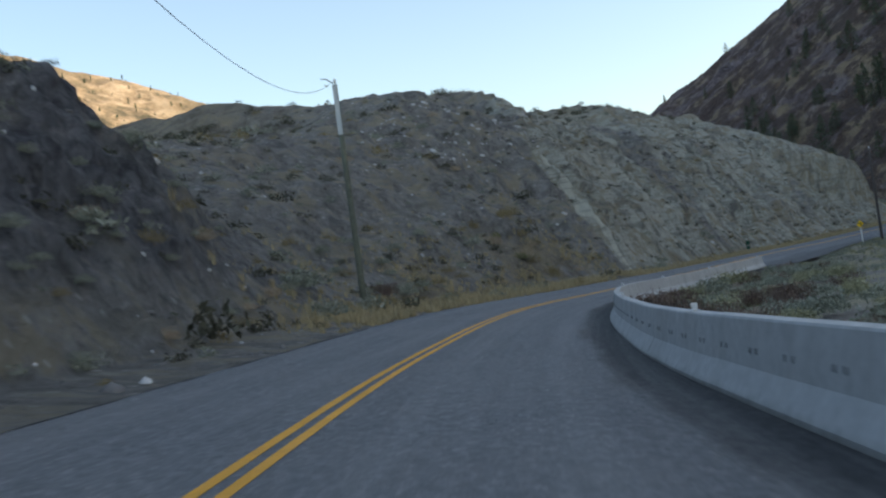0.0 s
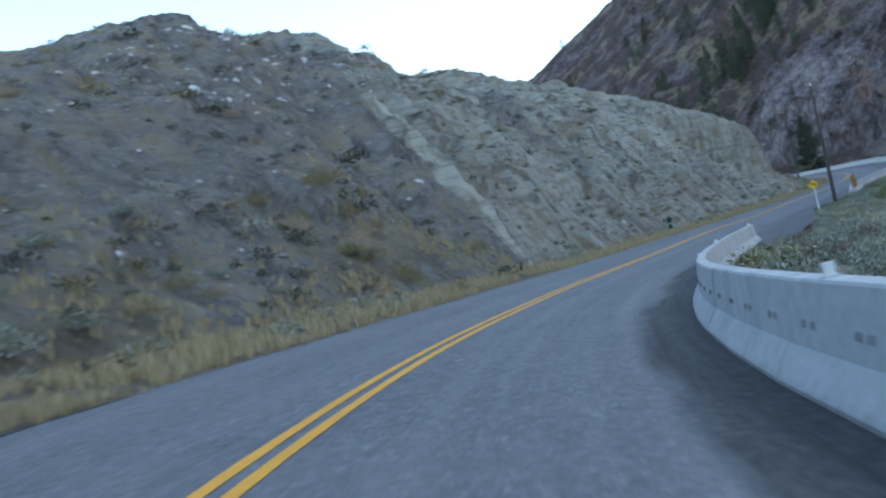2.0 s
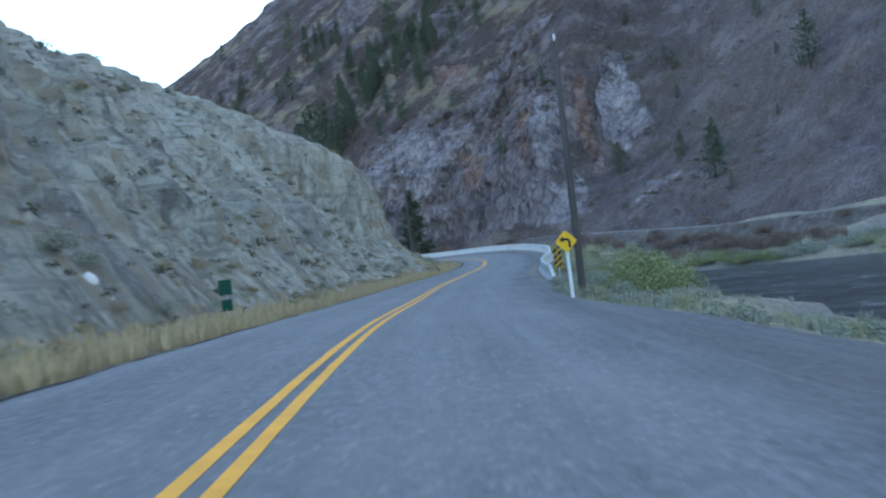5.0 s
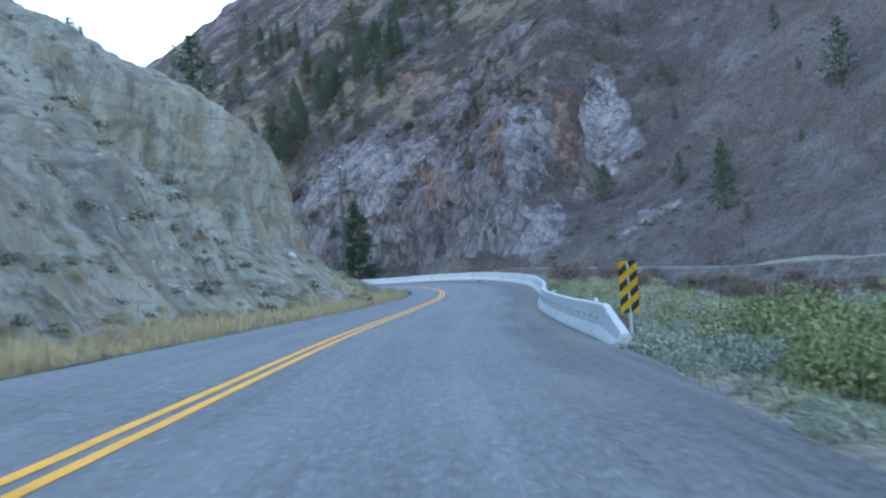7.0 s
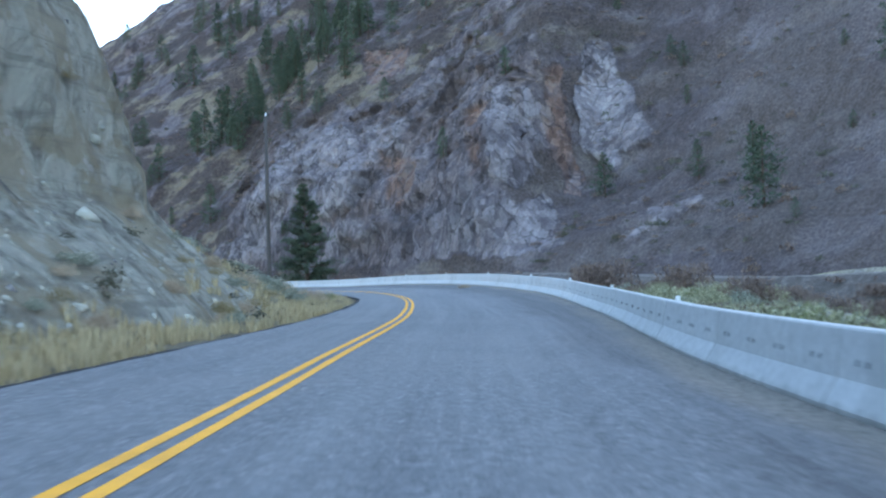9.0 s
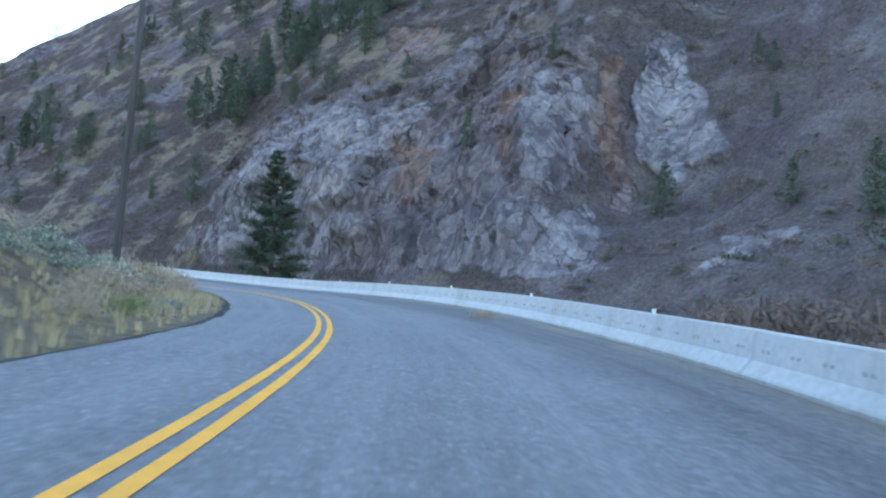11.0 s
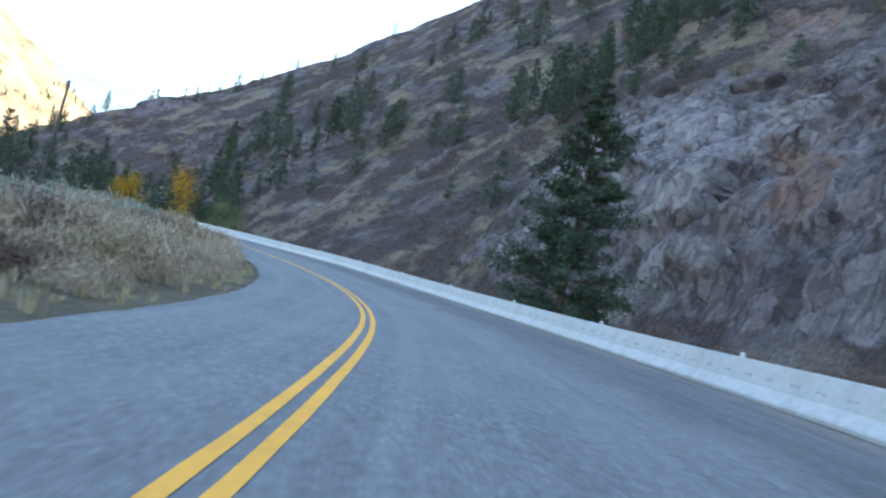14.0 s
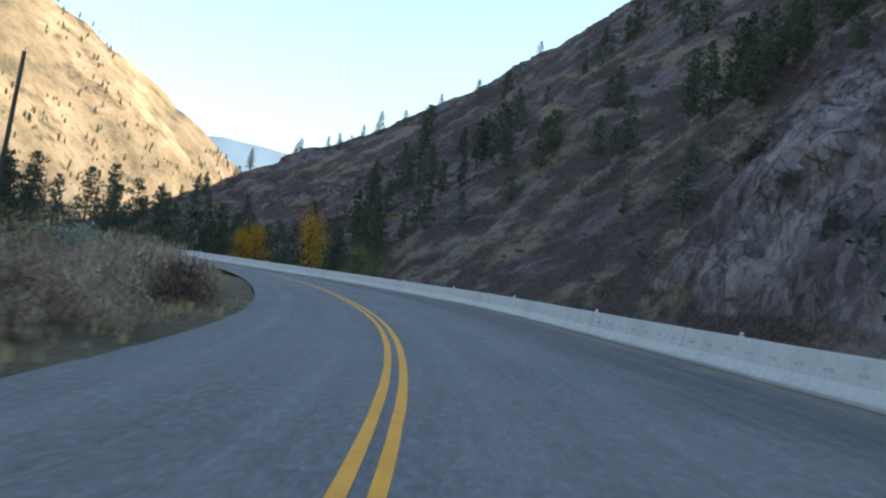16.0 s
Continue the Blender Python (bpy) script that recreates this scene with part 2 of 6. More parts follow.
def mountain_material():
    """Bare rock where it is steep (lavender-grey, rust and pale slabs), scree, brown scrub and straw grass where it lies back."""
    m, nt, b = base("mountain_rock", 0.92)
    p = world_pos(nt)
    ps = world_pos(nt, 1.0, 1.0, 0.62, (0.30, 0.15, 0.0))
    # joints wander a little
    wob = nt.nodes.new("ShaderNodeVectorMath")
    wob.operation = "MULTIPLY_ADD"
    nz = nt.nodes.new("ShaderNodeTexNoise")
    nz.inputs["Scale"].default_value = 0.5
    nz.inputs["Detail"].default_value = 7
    nz.inputs["Roughness"].default_value = 0.65
    nt.links.new(p, nz.inputs["Vector"])
    nt.links.new(nz.outputs["Color"], wob.inputs[0])
    wob.inputs[1].default_value = (1.6, 1.6, 1.6)
    nt.links.new(ps, wob.inputs[2])
    pw = wob.outputs[0]
    h1, cell1, gap1 = facet_bump(nt, pw, 0.34)
    h2, cell2, gap2 = facet_bump(nt, pw, 1.05)
    mass = tex_noise(nt, 0.10, 6, 0.62, ps)
    med = tex_noise(nt, 0.45, 6, 0.62, ps)
    fine = tex_noise(nt, 2.2, 8, 0.75, p)

    def mixed(*terms):
        tot = None
        for socket, k in terms:
            q = math_node(nt, "MULTIPLY", socket, k)
            tot = q if tot is None else math_node(nt, "ADD", tot, q)
        return tot
    f = mixed((mass, 0.34), (med, 0.22), (fine, 0.22), (cell1, 0.10), (cell2, 0.12))
    big2 = tex_noise(nt, 0.07, 7, 0.68, world_pos(nt, 1, 1, 0.3, (0.3, 0.2, 0.5)))
    grey = ramp(nt, f, [(0.38, (0.075, 0.063, 0.067)), (0.455, (0.13, 0.112, 0.119)), (0.52, (0.195, 0.169, 0.179)), (0.62, (0.31, 0.275, 0.285))])
    brown = ramp(nt, f, [(0.39, (0.055, 0.043, 0.041)), (0.5, (0.14, 0.108, 0.101)), (0.61, (0.26, 0.21, 0.193))])
    rock = mixc(nt, ramp(nt, big2, [(0.46, (0, 0, 0)), (0.57, (0.85, 0.85, 0.85))]), grey, brown)
    slab = ramp(nt, f, [(0.37, (0.11, 0.097, 0.102)), (0.44, (0.19, 0.168, 0.177)), (0.51, (0.28, 0.252, 0.262)), (0.60, (0.41, 0.382, 0.388))])
    rusty = ramp(nt, f, [(0.35, (0.07, 0.04, 0.03)), (0.5, (0.21, 0.125, 0.09)), (0.65, (0.34, 0.225, 0.165))])
    ap, ar, at = (nt.nodes.new("ShaderNodeAttribute") for _ in range(3))
    ap.attribute_name, ar.attribute_name, at.attribute_name = "pale", "rust", "tone"
    blot = tex_noise(nt, 0.28, 8, 0.72, ps)
    rock = mixc(nt, math_node(nt, "MULTIPLY", ap.outputs["Fac"], ramp(nt, blot, [(0.36, (0.3, 0.3, 0.3)), (0.50, (1, 1, 1))])), rock, slab)
    rock = mixc(nt, math_node(nt, "MULTIPLY", ar.outputs["Fac"], ramp(nt, blot, [(0.42, (0.2, 0.2, 0.2)), (0.55, (0.85, 0.85, 0.85))])), rock, rusty)
    # dark open joints between the blocks, broken off and on
    open_ = ramp(nt, tex_noise(nt, 0.2, 5, 0.6, p), [(0.44, (0, 0, 0)), (0.56, (0.8, 0.8, 0.8))])
    crack = math_node(nt, "MULTIPLY", ramp(nt, gap1, [(0.0, (1, 1, 1)), (0.045, (0, 0, 0))]), open_)
    rock = mixc(nt, crack, rock, (0.03, 0.026, 0.027))
    rock = mixc(nt, math_node(nt, "MULTIPLY", ramp(nt, gap2, [(0.0, (1, 1, 1)), (0.06, (0, 0, 0))]), 0.35), rock, (0.05, 0.043, 0.045))
    scree = ramp(nt, mixed((fine, 0.6), (med, 0.4)), [(0.38, (0.082, 0.068, 0.071)), (0.5, (0.147, 0.124, 0.129)), (0.62, (0.228, 0.197, 0.201))])
    grass = ramp(nt, fine, [(0.32, (0.12, 0.098, 0.062)), (0.5, (0.26, 0.215, 0.14)), (0.7, (0.40, 0.335, 0.225))])
    scrub = ramp(nt, fine, [(0.36, (0.026, 0.020, 0.019)), (0.5, (0.075, 0.056, 0.051)), (0.66, (0.155, 0.118, 0.102))])
    patch = tex_noise(nt, 0.045, 7, 0.6, world_pos(nt, 0.35, 0.5, 1.9, (0.35, -0.25, 0.5)))
    sep = nt.nodes.new("ShaderNodeSeparateXYZ")
    nt.links.new(p, sep.inputs[0])
    north = nt.nodes.new("ShaderNodeMapRange")
    nt.links.new(sep.outputs["Y"], north.inputs["Value"])
    north.inputs["From Min"].default_value, north.inputs["From Max"].default_value = 255.0, 340.0
    north.inputs["To Min"].default_value = 0.22
    soft = mixc(nt, math_node(nt, "MULTIPLY", ramp(nt, patch, [(0.46, (0, 0, 0)), (0.53, (0.85, 0.85, 0.85))]), north.outputs["Result"]), scree, grass)
    soft = mixc(nt, ramp(nt, tex_noise(nt, 0.09, 8, 0.7, world_pos(nt, 0.8, 0.8, 0.4, (0.3, 0.2, 0.9))), [(0.50, (0, 0, 0)), (0.58, (0.6, 0.6, 0.6))]), soft, ramp(nt, fine, [(0.36, (0.13, 0.108, 0.112)), (0.62, (0.34, 0.30, 0.306))]))
    bushy = nt.nodes.new("ShaderNodeMapRange")
    nt.links.new(sep.outputs["Y"], bushy.inputs["Value"])
    bushy.inputs["From Min"].default_value, bushy.inputs["From Max"].default_value = 235.0, 300.0
    bushy.inputs["To Min"].default_value = 0.4
    soft = mixc(nt, math_node(nt, "MULTIPLY", ramp(nt, tex_noise(nt, 0.11, 9, 0.68, world_pos(nt, 0.7, 0.7, 1.2, (0.4, -0.2, 0.2))), [(0.42, (0, 0, 0)), (0.52, (0.95, 0.95, 0.95))]), bushy.outputs["Result"]), soft, scrub)
    edge = math_node(nt, "ADD", at.outputs["Fac"], math_node(nt, "MULTIPLY", math_node(nt, "SUBTRACT", blot, 0.5), 0.9))
    bare = ramp(nt, edge, [(0.38, (0, 0, 0)), (0.56, (1, 1, 1))])
    c = mixc(nt, bare, soft, rock)
    c = mixc(nt, 1.0, c, (0.80, 0.765, 0.75), "MULTIPLY")
    nt.links.new(c, b.inputs["Base Color"])
    hard = mixed((h1, 0.5), (h2, 0.75), (med, 0.35), (fine, 0.15))
    loose = mixed((fine, 0.5), (med, 0.6))
    bump(nt, b, math_node(nt, "ADD", math_node(nt, "MULTIPLY", hard, bare), math_node(nt, "MULTIPLY", loose, math_node(nt, "SUBTRACT", 1.0, bare))), 0.9, 1.0)
    return m


def ground_material():
    m, nt, b = base("valley_ground", 0.95)
    p = world_pos(nt)
    fine = tex_noise(nt, 3.0, 8, 0.72, p)
    big = tex_noise(nt, 0.16, 5, 0.6, p)
    straw = ramp(nt, fine, [(0.35, (0.15, 0.13, 0.08)), (0.65, (0.38, 0.335, 0.225))])
    dirt = ramp(nt, fine, [(0.35, (0.10, 0.09, 0.075)), (0.65, (0.27, 0.245, 0.21))])
    nt.links.new(mixc(nt, ramp(nt, big, [(0.42, (0, 0, 0)), (0.58, (1, 1, 1))]), dirt, straw), b.inputs["Base Color"])
    bump(nt, b, fine, 0.6, 0.12)
    return m


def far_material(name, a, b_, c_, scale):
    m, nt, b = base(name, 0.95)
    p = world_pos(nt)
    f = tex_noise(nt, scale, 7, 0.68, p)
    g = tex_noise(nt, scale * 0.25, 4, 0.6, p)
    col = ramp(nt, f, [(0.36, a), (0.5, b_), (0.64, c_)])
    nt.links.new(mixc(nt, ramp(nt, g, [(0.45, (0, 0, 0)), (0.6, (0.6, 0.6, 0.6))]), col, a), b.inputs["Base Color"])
    bump(nt, b, f, 0.9, 5.0)
    return m


def concrete_material():
    m, nt, b = base("barrier_concrete", 0.85)
    co = nt.nodes.new("ShaderNodeTexCoord").outputs["Object"]
    p = world_pos(nt)
    f = tex_noise(nt, 7.0, 9, 0.7, p)
    g = tex_noise(nt, 0.9, 4, 0.6, world_pos(nt, 1, 1, 0.2))
    oi = nt.nodes.new("ShaderNodeObjectInfo").outputs["Random"]
    c = ramp(nt, f, [(0.3, (0.40, 0.40, 0.385)), (0.7, (0.60, 0.60, 0.58))])
    c = mixc(nt, ramp(nt, g, [(0.5, (0, 0, 0)), (0.7, (0.5, 0.5, 0.5))]), c, (0.33, 0.325, 0.30))
    c = mixc(nt, math_node(nt, "MULTIPLY", oi, 0.18), c, (0.36, 0.36, 0.34))
    sep = nt.nodes.new("ShaderNodeSeparateXYZ")
    nt.links.new(co, sep.inputs[0])
    splash = ramp(nt, math_node(nt, "ADD", sep.outputs["Z"], math_node(nt, "MULTIPLY", f, 0.15)), [(0.05, (0.8, 0.8, 0.8)), (0.2, (0, 0, 0))])
    c = mixc(nt, splash, c, (0.22, 0.2, 0.17))
    nt.links.new(c, b.inputs["Base Color"])
    bump(nt, b, f, 0.25, 0.01)
    return m


def water_material():
    m, nt, b = base("river_water", 0.22)
    b.inputs["Specular IOR Level"].default_value = 0.4
    p = world_pos(nt, 1.0, 0.4, 1.0, (0, 0, 0.5))
    f = tex_noise(nt, 0.9, 8, 0.75, p, 1.2)
    g = tex_noise(nt, 0.12, 4, 0.6, p)
    fm = math_node(nt, "ADD", math_node(nt, "MULTIPLY", f, 0.75), math_node(nt, "MULTIPLY", g, 0.25))
    # mid tones paint ripple glints into the colour; the palest is foam
    c = ramp(nt, fm, [(0.44, (0.02, 0.028, 0.03)), (0.52, (0.06, 0.07, 0.072)), (0.585, (0.20, 0.215, 0.22)), (0.64, (0.48, 0.50, 0.50))])
    nt.links.new(c, b.inputs["Base Color"])
    bump(nt, b, f, 1.0, 1.6)
    return m


def pole_material():
    m, nt, b = base("weathered_pole", 0.85)
    co = nt.nodes.new("ShaderNodeTexCoord").outputs["Object"]
    mp = nt.nodes.new("ShaderNodeMapping")
    mp.inputs["Scale"].default_value = (18, 18, 0.5)
    nt.links.new(co, mp.inputs["Vector"])
    f = tex_noise(nt, 1.0, 8, 0.7, mp.outputs["Vector"])
    nt.links.new(ramp(nt, f, [(0.3, (0.04, 0.034, 0.031)), (0.6, (0.10, 0.087, 0.078)), (0.8, (0.18, 0.16, 0.145))]), b.inputs["Base Color"])
    bump(nt, b, f, 0.4, 0.02)
    return m


M_ASPHALT = asphalt_material()
# gravel lip, darkened to paint the shadow of the asphalt's edge drop
M_LIP_SHADE = gravel_material("asphalt_lip_shade", (0.018, 0.017, 0.016), (0.04, 0.038, 0.036), (0.085, 0.08, 0.075))
M_BANK = earth_material("cut_bank", (0.47, 0.462, 0.385), (0.30, 0.286, 0.262), (0.36, 0.305, 0.205), (0.215, 0.205, 0.172))
M_RUBBLE = gravel_material("rubble", (0.04, 0.034, 0.03), (0.095, 0.08, 0.07), (0.19, 0.165, 0.145), 1.6)
M_BALLAST = gravel_material("ballast", (0.06, 0.05, 0.045), (0.145, 0.125, 0.112), (0.29, 0.265, 0.24), 3.0)
M_MOUNTAIN = mountain_material()
M_GROUND = ground_material()
M_FAR = far_material("sunlit_hillside", (0.105, 0.09, 0.058), (0.29, 0.215, 0.135), (0.46, 0.36, 0.245), 0.05)
# haze is put into the colour here: a blue-grey tint
M_HAZE_RIDGE = far_material("haze_blue_ridge", (0.16, 0.24, 0.32), (0.20, 0.29, 0.38), (0.24, 0.33, 0.42), 0.006)
M_CONCRETE = concrete_material()
M_WATER = water_material()
M_POLE = pole_material()
M_POLE_TREATED = simple("treated_pole", (0.15, 0.155, 0.115), 0.85, 0.35, 7.0)
M_YELLOW = simple("yellow_road_paint", (0.76, 0.355, 0.022), 0.65, 0.2, 9.0)
M_WHITE = simple("white_paint", (0.72, 0.72, 0.70), 0.6, 0.12, 8.0)
M_SIGN = simple("yellow_sign_sheet", (0.80, 0.47, 0.02), 0.45, 0.08, 4.0, bumpy=0)
M_BLACK = simple("black_sign_sheet", (0.012, 0.012, 0.012), 0.5, 0.2, 6.0, bumpy=0)
M_GREEN = simple("green_sign_sheet", (0.012, 0.075, 0.045), 0.5, 0.2, 6.0, bumpy=0)
M_STEEL = simple("galvanised_steel", (0.45, 0.46, 0.47), 0.45, 0.15, 12.0, 0.8)
# dark tint stands in for the shade inside the barrier slots
M_SLOT = simple("shadowed_slot", (0.19, 0.19, 0.19), 0.9, 0.3, 12.0)
M_WIRE = simple("wire_strand", (0.16, 0.16, 0.165), 0.6, 0.1, 5.0, 0.5, 0)
M_STONE = simple("loose_stone", (0.30, 0.285, 0.27), 0.9, 0.4, 3.0, objvar=0.7)
M_PALE = simple("pale_stone", (0.60, 0.59, 0.57), 0.9, 0.2, 3.0)
M_CLOD = simple("fallen_silt", (0.36, 0.35, 0.29), 0.95, 0.4, 3.0)
M_BARK = simple("pine_bark", (0.085, 0.055, 0.04), 0.9, 0.45, 9.0)
M_NEEDLE = foliage("pine_needles", [(0.038, 0.053, 0.036), (0.06, 0.082, 0.053), (0.088, 0.115, 0.074), (0.118, 0.148, 0.096)])
M_GOLD = foliage("autumn_leaves", [(0.32, 0.17, 0.015), (0.55, 0.32, 0.03), (0.70, 0.44, 0.05)])
M_LEAF = foliage("green_leaves", [(0.12, 0.135, 0.055), (0.21, 0.225, 0.095), (0.31, 0.32, 0.155)])
M_SAGE = foliage("sage_leaves", [(0.13, 0.14, 0.10), (0.26, 0.272, 0.208), (0.42, 0.43, 0.345)])
M_RABBIT = foliage("rabbitbrush", [(0.20, 0.195, 0.115), (0.33, 0.315, 0.19), (0.45, 0.43, 0.275)])
M_DRY = foliage("dry_stems", [(0.24, 0.17, 0.115), (0.42, 0.325, 0.225), (0.60, 0.50, 0.37)])
M_BROWN = foliage("brown_twigs", [(0.09, 0.062, 0.05), (0.17, 0.12, 0.095), (0.27, 0.195, 0.155)])
M_STRAW = foliage("straw_grass", [(0.29, 0.225, 0.125), (0.47, 0.375, 0.215), (0.60, 0.50, 0.31)])
M_SCRUB = foliage("mountain_scrub", [(0.055, 0.055, 0.038), (0.095, 0.092, 0.062), (0.14, 0.13, 0.09)])
M_OCHRE = foliage("ochre_weeds", [(0.17, 0.135, 0.065), (0.26, 0.205, 0.105), (0.35, 0.285, 0.155)])


# ---------------------------------------------------------------- mesh helpers
def mesh_object(name, verts, faces, material, parent=None, label="", smooth=False):
    me = bpy.data.meshes.new(name)
    me.from_pydata([tuple(v) for v in verts], [], faces)
    me.materials.append(material)
    if smooth:
        me.shade_smooth()
    ob = new(name, me)
    if parent is not None:
        ob.parent = parent
    if label:
        ob["label"] = label
    return ob


def part(name, bm, material, parent, label="", smooth=False):
    me = bpy.data.meshes.new(name)
    bm.to_mesh(me)
    bm.free()
    me.materials.append(material)
    if smooth:
        me.shade_smooth()
    ob = new(name, me)
    ob.parent = parent
    if label:
        ob["label"] = label
    return ob


def grid_object(name, X, Y, Z, material, uv=None, tone=None, smooth=True):
    """A sheet from three arrays of the same shape; tone is stored per point, uv per corner."""
    r, c = X.shape
    co = np.stack([X, Y, Z], -1).reshape(-1, 3).astype(np.float32)
    i = np.arange((r - 1) * (c - 1))
    a = (i // (c - 1)) * c + i % (c - 1)
    quads = np.stack([a, a + 1, a + c + 1, a + c], 1).astype(np.int32)
    me = bpy.data.meshes.new(name)
    me.vertices.add(len(co))
    me.vertices.foreach_set("co", co.ravel())
    me.loops.add(quads.size)
    me.loops.foreach_set("vertex_index", quads.ravel())
    me.polygons.add(len(quads))
    me.polygons.foreach_set("loop_start", np.arange(0, quads.size, 4, dtype=np.int32))
    me.polygons.foreach_set("loop_total", np.full(len(quads), 4, dtype=np.int32))
    me.update(calc_edges=True)
    me.validate()
    if uv is not None:
        lay = me.uv_layers.new(name="UVMap")
        lay.data.foreach_set("uv", uv.reshape(-1, 2)[quads.ravel()].astype(np.float32).ravel())
    if tone is not None:
        at = me.attributes.new("tone", "FLOAT", "POINT")
        at.data.foreach_set("value", tone.astype(np.float32).ravel())
    me.materials.append(material)
    if smooth:
        me.shade_smooth()
    return new(name, me)


def box(bm, x0, x1, y0, y1, z0, z1, bevel=0.0):
    vs = [bm.verts.new(p) for p in ((x0, y0, z0), (x1, y0, z0), (x1, y1, z0), (x0, y1, z0), (x0, y0, z1), (x1, y0, z1), (x1, y1, z1), (x0, y1, z1))]
    fs = [bm.faces.new([vs[k] for k in q]) for q in ((3, 2, 1, 0), (4, 5, 6, 7), (0, 1, 5, 4), (1, 2, 6, 5), (2, 3, 7, 6), (3, 0, 4, 7))]
    if bevel:
        bmesh.ops.bevel(bm, geom=list({e for f in fs for e in f.edges}), offset=bevel, segments=1, affect="EDGES")
    return vs


def tube(bm, pts, radii, sides=8, cap=True):
    """A tapered tube through points."""
    rings = []
    for k, (p, r) in enumerate(zip(pts, radii)):
        a = Vector(pts[max(k - 1, 0)])
        b = Vector(pts[min(k + 1, len(pts) - 1)])
        d = (b - a).normalized()
        u = d.orthogonal().normalized() if abs(d.z) < 0.99 else Vector((1, 0, 0))
        v = d.cross(u)
        rings.append([bm.verts.new(Vector(p) + r * (math.cos(2 * math.pi * j / sides) * u + math.sin(2 * math.pi * j / sides) * v)) for j in range(sides)])
    for ra, rb in zip(rings, rings[1:]):
        for j in range(sides):
            bm.faces.new((ra[j], ra[(j + 1) % sides], rb[(j + 1) % sides], rb[j]))
    if cap:
        bm.faces.new(rings[-1])
        bm.faces.new(rings[0][::-1])


# value noise on arrays
def hash2(ix, iy, seed):
    n = (ix.astype(np.int64) * 374761393 + iy.astype(np.int64) * 668265263 + seed * 974634777) & 0x7FFFFFFF
    n = ((n ^ (n >> 13)) * 1274126177) & 0x7FFFFFFF
    n = n ^ (n >> 16)
    return (n & 0xFFFF) / 65535.0


def vnoise(x, y, seed=0):
    ix, iy = np.floor(x), np.floor(y)
    fx, fy = x - ix, y - iy
    fx, fy = fx * fx * fx * (fx * (fx * 6 - 15) + 10), fy * fy * fy * (fy * (fy * 6 - 15) + 10)
    a, b = hash2(ix, iy, seed), hash2(ix + 1, iy, seed)
    c, d = hash2(ix, iy + 1, seed), hash2(ix + 1, iy + 1, seed)
    return (a * (1 - fx) + b * fx) * (1 - fy) + (c * (1 - fx) + d * fx) * fy - 0.5


def fbm(x, y, octaves=5, seed=0, gain=0.5):
    t, amp, tot = 0, 1.0, 0
    for k in range(octaves):
        t = t + amp * vnoise(x * 2 ** k + 17.3 * k, y * 2 ** k - 9.1 * k, seed + k)
        tot += amp
        amp *= gain
    return t / tot * 2


def ridged(x, y, octaves=4, seed=0):
    t, amp, tot = 0, 1.0, 0
    for k in range(octaves):
        t = t + amp * (1 - 4 * np.abs(vnoise(x * 2 ** k + 5.7 * k, y * 2 ** k + 3.1 * k, seed + k)))
        tot += amp
        amp *= 0.5
    return t / tot


def facets(x, y, z, cell, seed=0):
    """Broken rock: every cell of a jittered lattice is one tilted plane; heights in metres."""
    p = [np.asarray(v, float) / cell for v in (x, y, z)]
    base_i = [np.floor(v) for v in p]
    best, out = np.full(p[0].shape, 1e9), np.zeros(p[0].shape)
    for i, j, k in itertools.product((-1, 0, 1), repeat=3):
        a, b, c = base_i[0] + i, base_i[1] + j, base_i[2] + k
        u, v = a + 57 * c, b + 113 * c
        d = [p[n] - (q + hash2(u, v, seed + n)) for n, q in enumerate((a, b, c))]
        tilt = sum(d[n] * (hash2(u, v, seed + 5 + n) - 0.5) for n in range(3)) + 0.35 * (hash2(u, v, seed + 9) - 0.5)
        r = d[0] ** 2 + d[1] ** 2 + d[2] ** 2
        out = np.where(r < best, tilt, out)
        best = np.minimum(best, r)
    return out * cell


def smooth01(a, b, x):
    t = np.clip((x - a) / (b - a), 0, 1)
    return t * t * (3 - 2 * t)


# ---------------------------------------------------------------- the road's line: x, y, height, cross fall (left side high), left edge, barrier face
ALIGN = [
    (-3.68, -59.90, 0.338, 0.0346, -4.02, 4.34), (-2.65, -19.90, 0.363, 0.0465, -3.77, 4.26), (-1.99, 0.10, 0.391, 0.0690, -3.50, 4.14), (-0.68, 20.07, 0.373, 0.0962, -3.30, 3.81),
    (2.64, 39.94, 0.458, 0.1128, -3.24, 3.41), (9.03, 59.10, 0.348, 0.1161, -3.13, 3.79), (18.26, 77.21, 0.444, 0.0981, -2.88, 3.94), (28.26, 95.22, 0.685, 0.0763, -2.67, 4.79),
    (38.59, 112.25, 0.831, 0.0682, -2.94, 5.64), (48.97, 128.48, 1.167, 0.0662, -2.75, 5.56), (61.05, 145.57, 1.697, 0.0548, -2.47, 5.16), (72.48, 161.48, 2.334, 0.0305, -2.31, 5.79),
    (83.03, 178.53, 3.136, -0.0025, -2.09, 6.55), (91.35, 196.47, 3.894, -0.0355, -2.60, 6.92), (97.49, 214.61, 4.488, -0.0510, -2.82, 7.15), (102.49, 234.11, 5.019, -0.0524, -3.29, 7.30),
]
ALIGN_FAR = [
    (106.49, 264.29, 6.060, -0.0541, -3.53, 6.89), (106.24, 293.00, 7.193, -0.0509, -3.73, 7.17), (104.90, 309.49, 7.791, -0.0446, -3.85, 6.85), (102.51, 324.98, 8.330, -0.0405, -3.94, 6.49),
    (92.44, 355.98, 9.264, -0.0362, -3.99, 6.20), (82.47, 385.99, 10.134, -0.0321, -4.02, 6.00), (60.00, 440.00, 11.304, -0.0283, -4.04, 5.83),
]


